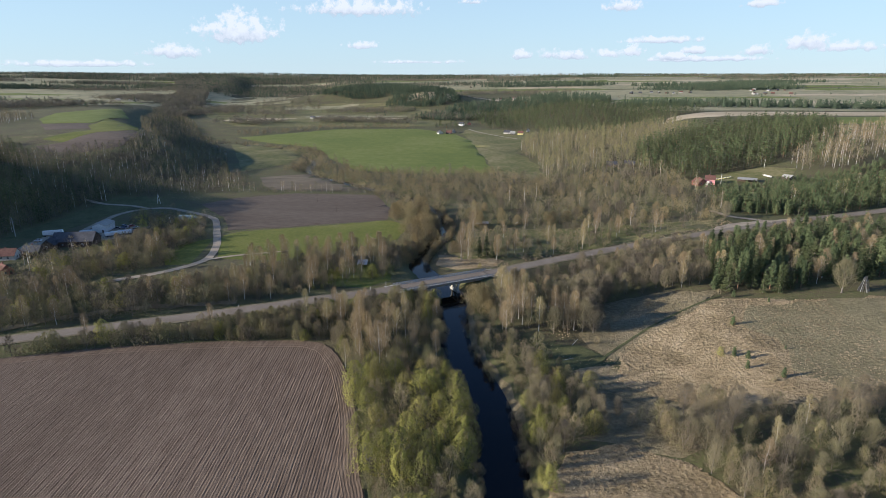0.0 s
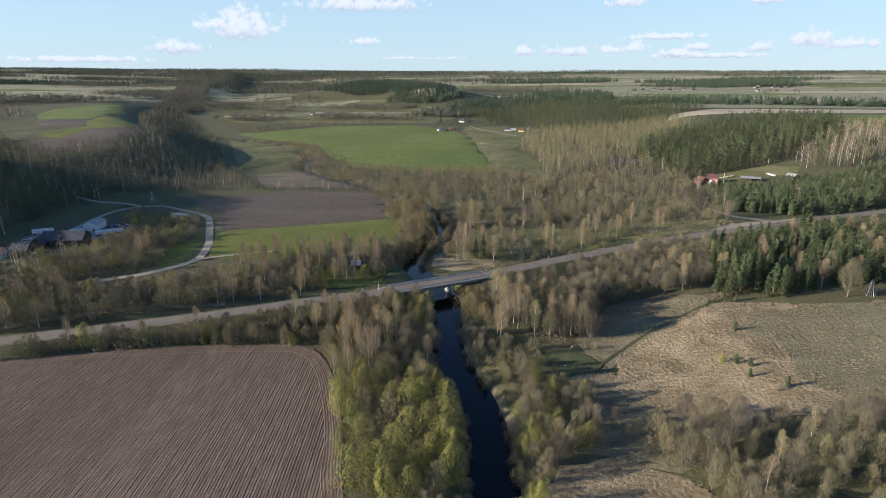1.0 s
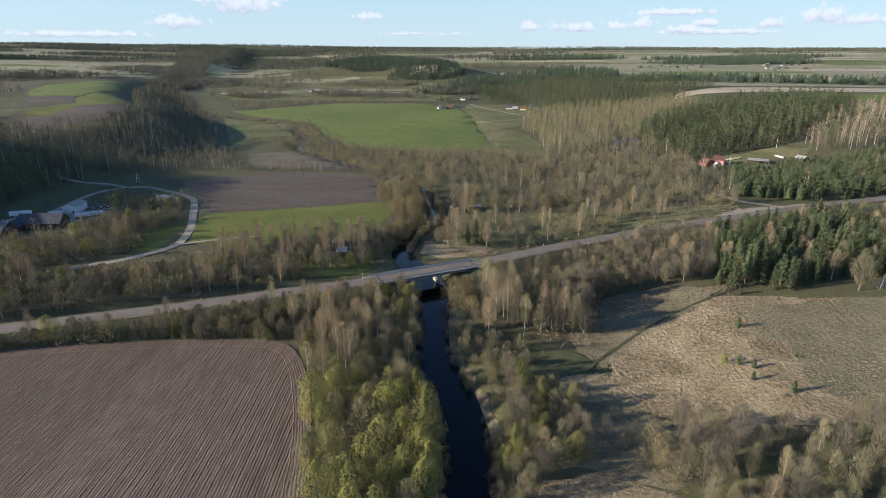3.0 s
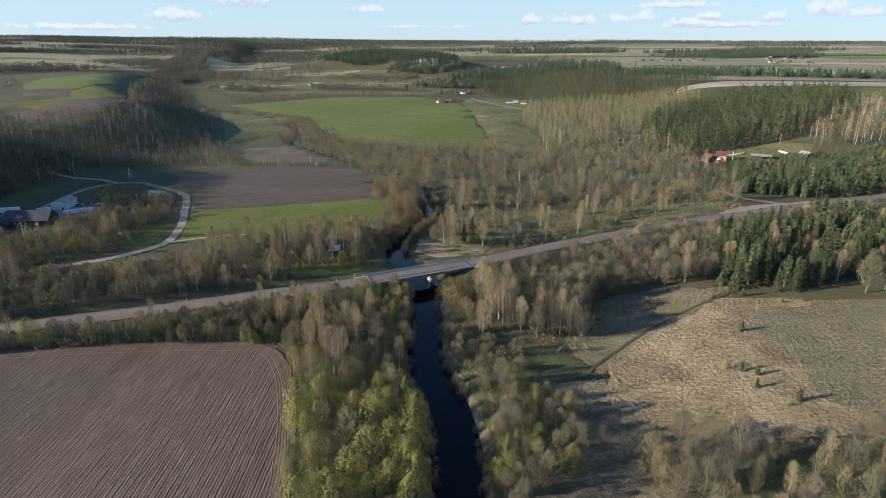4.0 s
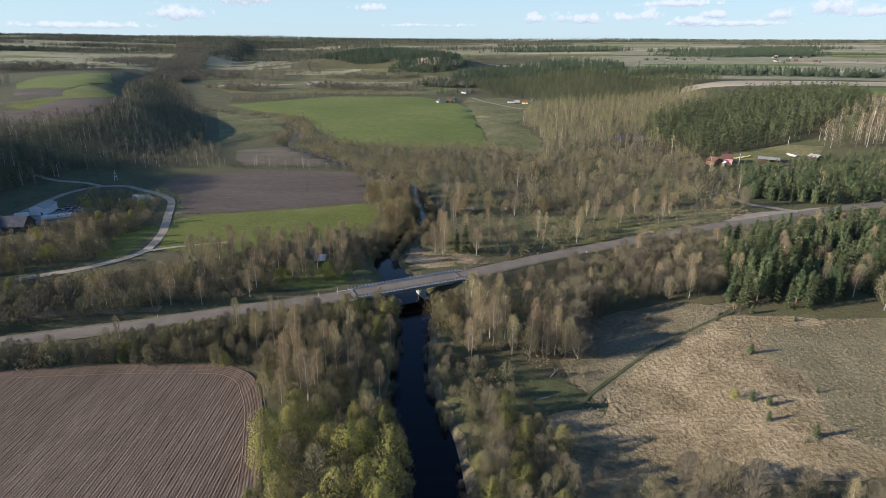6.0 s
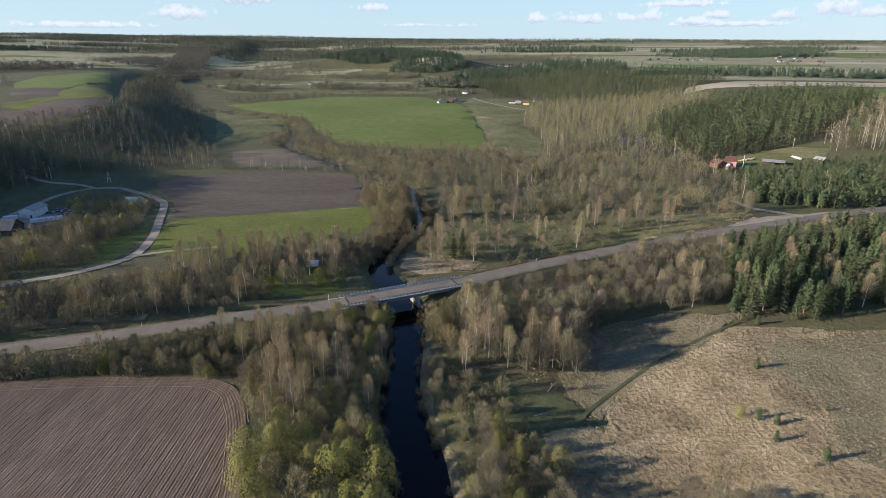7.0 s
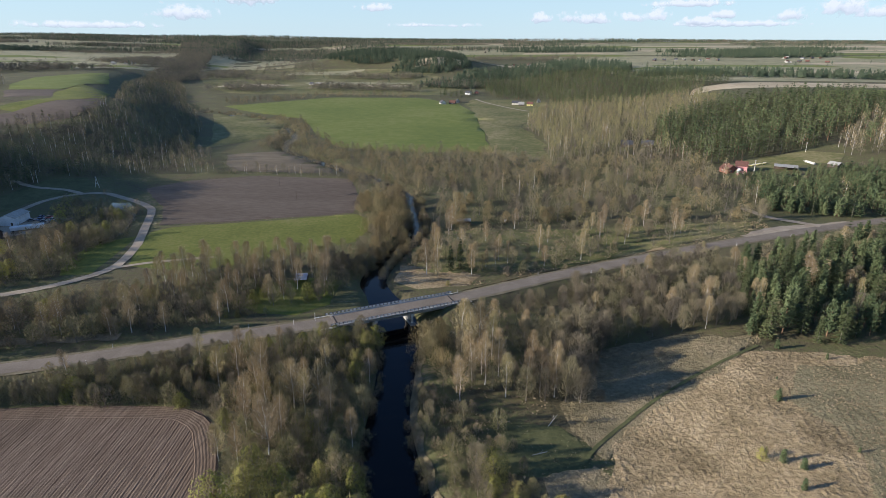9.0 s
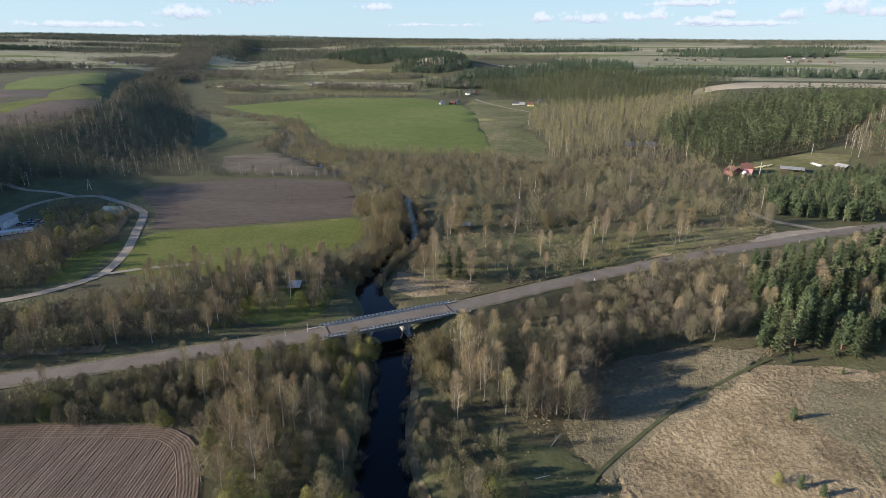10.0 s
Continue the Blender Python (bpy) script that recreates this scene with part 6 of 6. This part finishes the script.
def car(x, y, ang, paint, label):
    ob = stand("car", x, y, ang, label, "car", "cars in the yard", lift=0.3)
    bm = bmesh.new()
    box(bm, -2.15, 2.15, -0.88, 0.88, 0.28, 0.85, 0.12)
    part("body", bm, paint, ob)
    bm = bmesh.new()
    vs = box(bm, -1.3, 1.1, -0.78, 0.78, 0.85, 1.45)
    for v in vs:
        if v.co.z > 1.2:
            v.co.x *= 0.72
            v.co.y *= 0.85
    part("cabin", bm, M_GLASS, ob)
    bm = bmesh.new()
    box(bm, -0.9, 0.75, -0.64, 0.64, 1.44, 1.5, 0.02)
    part("roof", bm, paint, ob)
    for sx in (-1.35, 1.35):
        for sy in (-0.8, 0.8):
            bm = bmesh.new()
            tube(bm, (sx, sy - 0.1, 0.32), (sx, sy + 0.1, 0.32), 0.32, sides=12)
            part("wheel", bm, M_TYRE, ob)


for k, (x, y, a) in enumerate([(-260, 334, 10), (-228, 364, 20), (-224, 366, 70), (-220, 363, 15), (-217, 366, 100), (-222, 370, 40), (-215, 362, 60), (-227, 370, 95), (-256, 341, 30), (-252, 337, 80)]):
    car(x, y, a, M_CAR[(0, 1, 2, 1, 0, 3, 1, 2, 1, 3)[k]], ["white", "grey", "blue", "grey", "white", "red", "grey", "blue", "grey", "red"][k] + " car parked in the farm yard")


def trailer(x, y, ang, l, w, z0, h, bow, label):
    ob = stand("trailer", x, y, ang, label, "trailer", lift=0.3)
    bm = bmesh.new()
    vs, n = [], 8
    ring = [(-w / 2, z0), (w / 2, z0)] + [(w / 2 * math.cos(math.pi * i / n), z0 + h + bow * math.sin(math.pi * i / n)) for i in range(n + 1)]
    f0 = [bm.verts.new((-l / 2, py, pz)) for py, pz in ring]
    f1 = [bm.verts.new((l / 2, py, pz)) for py, pz in ring]
    bm.faces.new(f0)
    bm.faces.new(f1[::-1])
    for i in range(len(ring)):
        j = (i + 1) % len(ring)
        bm.faces.new((f0[j], f0[i], f1[i], f1[j]))
    part("body", bm, M_WHITEMETAL, ob)
    bm = bmesh.new()
    box(bm, -l / 2, l / 2, -w / 2 + 0.2, w / 2 - 0.2, z0 - 0.35, z0)
    part("chassis", bm, M_DARKMETAL, ob)
    for sx in (-l / 2 + 1.2, l / 2 - 2.4, l / 2 - 1.2):
        for sy in (-1, 1):
            bm = bmesh.new()
            tube(bm, (sx, sy * (w / 2 - 0.3), 0.48), (sx, sy * (w / 2), 0.48), 0.48, sides=12)
            part("wheel", bm, M_TYRE, ob)


trailer(-259, 346.5, 22, 11, 2.6, 1.1, 2.3, 0.1, "white box trailer in the farm yard")
trailer(-218, 348.5, 35, 15, 3.0, 0.9, 1.5, 0.6, "long white tarpaulin-covered trailer")
trailer(-240, 350, 30, 7, 2.5, 1.0, 1.6, 0.1, "short pale trailer beside the warehouse")

# ---- poles, posts and small things ----
def pole(x, y, h, label, arms=1, legs=1, r=0.14, mat=None):
    ob = stand("utility_pole", x, y, 20, label, "utility pole")
    mat = mat or M_PALE
    if legs == 1:
        bm = bmesh.new()
        tube(bm, (0, 0, -0.5), (0, 0, h), r, r * 0.65, 10)
        part("pole", bm, mat, ob)
    else:
        for s in (-1, 1):
            bm = bmesh.new()
            tube(bm, (s * h * 0.16, 0, -0.5), (s * 0.12, 0, h), r, r * 0.7, 10)
            part("pole", bm, mat, ob)
        bm = bmesh.new()
        box(bm, -h * 0.1, h * 0.1, -0.08, 0.08, h * 0.38, h * 0.42)
        part("brace", bm, mat, ob)
    for k in range(arms):
        bm = bmesh.new()
        box(bm, -0.9, 0.9, -0.07, 0.07, h - 0.5 - k * 0.9, h - 0.35 - k * 0.9)
        part("cross_arm", bm, M_DARKMETAL, ob)
        for xx in (-0.8, 0, 0.8):
            bm = bmesh.new()
            tube(bm, (xx, 0, h - 0.35 - k * 0.9), (xx, 0, h - 0.1 - k * 0.9), 0.05, 0.04, 8)
            part("insulator", bm, M_RAIL, ob)


pole(-239, 439, 7.5, "pale A-frame concrete utility pole by the gravel road", legs=2)
pole(-281, 439, 9.5, "pale concrete utility pole below the wooded slope")
pole(-282, 344, 12.5, "tall grey pole with several cross arms", arms=4, r=0.3, mat=M_CONCRETE)
pole(-201, 381, 4.0, "short white post beside the shrubs", arms=0, r=0.2)
pole(212, 493, 9.5, "pale concrete utility pole beside the pink house", arms=1, r=0.22)
pole(213, 518, 8, "wooden pole behind the brick house", arms=0, mat=M_BOARD)
pole(240, 536, 8, "wooden utility pole on the clearing", mat=M_BOARD)
pole(269, 541, 8, "pale utility pole on the clearing edge")
pole(-95, 420, 7, "thin pole in the ploughed field", arms=0, r=0.09, mat=M_BOARD)
pole(-118, 455, 7, "thin pole in the ploughed field", arms=0, r=0.09, mat=M_BOARD)
pole(-34.5, 250.5, 3.4, "white sign post beside the bridge", arms=0, r=0.09, mat=M_RAIL)
pole(-41, 247, 2.2, "low white post beside the road", arms=0, r=0.09, mat=M_RAIL)

first = None
for x, side in [(66, -1), (102, -1), (140, -1), (172, -1), (17, 1), (50, 1), (-60, -1), (-100, -1), (-140, -1), (-55, 1), (-95, 1)]:
    i = int(np.argmin(np.abs(ROAD_S[:, 0] - x)))
    d = ROAD_S[i + 1, :2] - ROAD_S[i - 1, :2]
    d = d / np.linalg.norm(d)
    px, py = ROAD_S[i, 0] - side * d[1] * 4.3, ROAD_S[i, 1] + side * d[0] * 4.3
    m = Matrix.Translation((px, py, ROAD_S[i, 2] - 0.15)) @ Matrix.Rotation(math.atan2(d[1], d[0]), 4, "Z")
    if first is None:
        first = new("delineator_post")
        tagged(first, "white roadside delineator post with a black band", "road post", "delineator posts")
        bm = bmesh.new()
        box(bm, -0.06, 0.06, -0.09, 0.09, -0.2, 1.25, 0.02)
        part("post", bm, M_RAIL, first)
        bm = bmesh.new()
        box(bm, -0.07, 0.07, -0.1, 0.1, 0.85, 1.02)
        part("band", bm, M_TYRE, first)
        first.matrix_world = m
    else:
        copy_thing(first, m)

ob = stand("leaning_poles", 171, 242.5, 0, "stack of leaning pale birch poles", "pole stack")
rngk = random.Random(8)
for k in range(16):
    a = k * 0.4
    bm = bmesh.new()
    tube(bm, (math.cos(a) * 2.2, math.sin(a) * 2.0, -0.2), (math.cos(a) * 0.3 + rngk.uniform(-0.3, 0.3), math.sin(a) * 0.3, rngk.uniform(5.0, 6.8)), 0.14, 0.06, 6)
    part("pole", bm, M_BARK if k % 3 else M_BIRCHBARK, ob)
ob = stand("log_pile", 258.5, 512, 100, "pile of pale logs on the clearing", "log pile")
for k in range(9):
    bm = bmesh.new()
    r = k // 4
    tube(bm, (-5 + rngk.uniform(-0.5, 0.5), (k % 4) * 0.5 - 0.75 + r * 0.25, 0.25 + r * 0.42), (5 + rngk.uniform(-0.5, 0.5), (k % 4) * 0.5 - 0.75 + r * 0.25, 0.25 + r * 0.42), 0.24, 0.2, 8)
    part("log", bm, M_BIRCHBARK, ob)

# fallen white trunks beside the green hollow
for x, y, a, l in [(42, 203, 60, 6), (37, 191, 20, 4), (28, 206, 80, 4)]:
    ob = stand("fallen_trunk", x, y, a, "fallen bleached birch trunk in the grass", "log")
    bm = bmesh.new()
    tube(bm, (0, 0, 0.12), (l, 0, 0.3), 0.09, 0.04, 7)
    part("trunk", bm, M_BIRCHBARK, ob)
    bm = bmesh.new()
    tube(bm, (l * 0.5, 0, 0.2), (l * 0.8, 0.7, 0.6), 0.04, 0.02, 6)
    part("branch", bm, M_BIRCHBARK, ob)

# pond inside the road bend
tagged(field("pond_water", [(-207, 405), (-196, 406), (-190, 398), (-192, 388), (-200, 392)], M_WATER, "small pond in the bend of the gravel road", lift=0.25, cell=5, amp=0.8, blocks=False), category="pond")
ribbon("ditch_water", smooth_line([(-191, 390), (-178, 380), (-172, 366), (-166, 348), (-168, 326)], 6), 0.7, M_WATER, 0.22, zfun=1, label="dark narrow ditch beside the gravel road", category="ditch", wob=0.3)
# pale bank along the river's edge
bank = [(x + w / 2 + 2.0, y, 0) for x, y, w in RIVER_S if 150 < y < 262]
ribbon("river_bank", bank, 1.6, M_SHADEDBROWN, 0.12, zfun=1, label="pale bank of sand and flattened grass along the water", category="river bank", wob=0.4)

# ---- tussocks ----
# wheel tracks across the pasture
TRACKS = [[(73.1, 207.8), (78.6, 195.5), (83.7, 186.3)], [(87.9, 207.0), (87.3, 196.9), (85.3, 185.9)], [(112.7, 212.6), (112.0, 202.5), (111.1, 189.9)], [(98.1, 199.6), (104.1, 207.4), (110.4, 213.5)], [(86.7, 191.0), (95.3, 194.0), (105.0, 196.3)]]
M_STRAW = foliage("straw_tussock", [(0.22, 0.17, 0.10), (0.36, 0.285, 0.17), (0.48, 0.38, 0.24)])
tussock = []
for s in range(6):
    rng = random.Random(s)
    tv, tf = [], []
    for k in range(7):
        a = rng.uniform(0, 6.28)
        d = Vector((math.cos(a) * 0.7, math.sin(a) * 0.7, rng.uniform(0.5, 1.1))).normalized()
        sliver(tv, tf, Vector((rng.uniform(-0.15, 0.15), rng.uniform(-0.15, 0.15), 0)), d, rng.uniform(0.4, 0.75), 0.24, rng)
    tussock.append((([], []), (tv, tf), ([], [])))
rngt = random.Random(44)


def tufts(name, poly, n, lo, hi, label, bare=0.0):
    items = []
    x0, x1, y0, y1 = min(p[0] for p in poly), max(p[0] for p in poly), min(p[1] for p in poly), max(p[1] for p in poly)
    X = [rngt.uniform(x0, x1) for _ in range(n)]
    Y = [rngt.uniform(y0, y1) for _ in range(n)]
    dr, w = near_line(RIVER_S, np.array(X), np.array(Y))
    dd = near_line(ROAD_S, np.array(X), np.array(Y))[0]
    for x, y, a, b, c in zip(X, Y, dr, w, dd):
        if a < b / 2 + 1 or c < 5.5 or not inside_poly(poly, x, y):
            continue
        if noise.noise(Vector((x * 0.07, y * 0.07, 2.2))) + 0.6 * noise.noise(Vector((x * 0.3, y * 0.3, 1))) < bare:
            continue
        items.append((x, y, rngt.uniform(lo, hi)))
    joined(name, items, tussock, [M_STRAW, M_STRAW, M_STRAW], label, "grass", 7)


def turf(name, poly, x0, x1, y0, y1, cell, depth, label, mat=M_PASTURE, lift=0.16):
    """Tussocky turf as real relief."""
    rim = wobbled(poly, 4, 3, 3.3)
    xs, ys = np.arange(x0, x1, cell), np.arange(y0, y1, cell)
    X, Y = np.meshgrid(xs, ys)
    Z = height(X, Y)
    inside = np.zeros(X.shape, bool)
    calm = 0.1 + 0.9 * sstep(0.9, 2.4, near_line(smooth_line(PATH_LINE, 6), X, Y)[0])
    for way in TRACKS:
        calm = calm * (0.05 + 0.95 * sstep(0.2, 0.65, np.abs(near_line(smooth_line(way, 5), X, Y)[0] - 0.85)))
    for j in range(len(ys)):
        for i in range(len(xs)):
            x, y = X[j, i], Y[j, i]
            inside[j, i] = inside_poly(rim, x, y)
            a = noise.noise(Vector((x * 1.2, y * 1.2, 0)))
            b = noise.noise(Vector((x * 0.16, y * 0.16, 5)))
            Z[j, i] += lift + calm[j, i] * depth * (max(0.0, a + 0.15) * (0.8 + 0.8 * b) + 0.35 * noise.noise(Vector((x * 2.3, y * 2.3, 9))))
    idx = np.full(X.shape, -1)
    edge = inside.copy()
    edge[1:-1, 1:-1] = inside[1:-1, 1:-1] & inside[:-2, 1:-1] & inside[2:, 1:-1] & inside[1:-1, :-2] & inside[1:-1, 2:]
    Z = np.where(edge, Z, Z - 0.3)
    idx[inside] = np.arange(inside.sum())
    vs = np.stack([X[inside], Y[inside], Z[inside]], -1)
    q = np.stack([idx[:-1, :-1], idx[:-1, 1:], idx[1:, 1:], idx[1:, :-1]], -1).reshape(-1, 4)
    ob = mesh_object(name, vs, q[(q >= 0).all(1)].tolist(), mat, smooth=True)
    tagged(ob, label, "grass", kind="stuff")


turf("tussock_turf", PASTURE, 48, 150, 152, 242, 0.5, 0.46, "bumpy straw turf of the dry pasture")
turf("tussock_turf", [(118, 160), (107, 176), (114, 194), (106, 212), (117, 230), (150, 233), (168, 234), (168, 160)], 100, 170, 152, 242, 0.6, 0.3, "bumpy greying turf on the upper pasture", M_UPPER, 0.22)
turf("tussock_turf", BROWN, 20, 72, 98, 143, 0.6, 0.42, "bumpy straw turf near the river")
turf("tussock_turf", [(47, 208), (53, 190), (64, 199), (76, 210), (104, 236), (112, 246), (84, 249), (60, 244), (50, 228)], 44, 116, 186, 252, 0.7, 0.3, "bumpy brown turf between path and wood, shade in its colour", M_SHADEDBROWN)
tufts("dry_grass_tussocks", [p for p in PASTURE if p[0] < 240] + [(200, 165), (140, 158)], 8500, 0.4, 0.85, "dry straw tussocks over the pasture", bare=-0.2)
tufts("dry_grass_tussocks", BROWN, 3000, 0.5, 1.1, "tall dry grass tussocks near the river", bare=-0.2)
tufts("dry_grass_tussocks", [(8, 190), (56, 176), (60, 200), (112, 240), (60, 250), (14, 214)], 3600, 0.4, 0.9, "brown grass tussocks below the wood", bare=-0.1)
tufts("dry_grass_tussocks", [(-12, 296), (22, 296), (170, 356), (170, 378), (-8, 372)], 6500, 0.5, 1.2, "dry grass under the open grove", bare=-0.15)
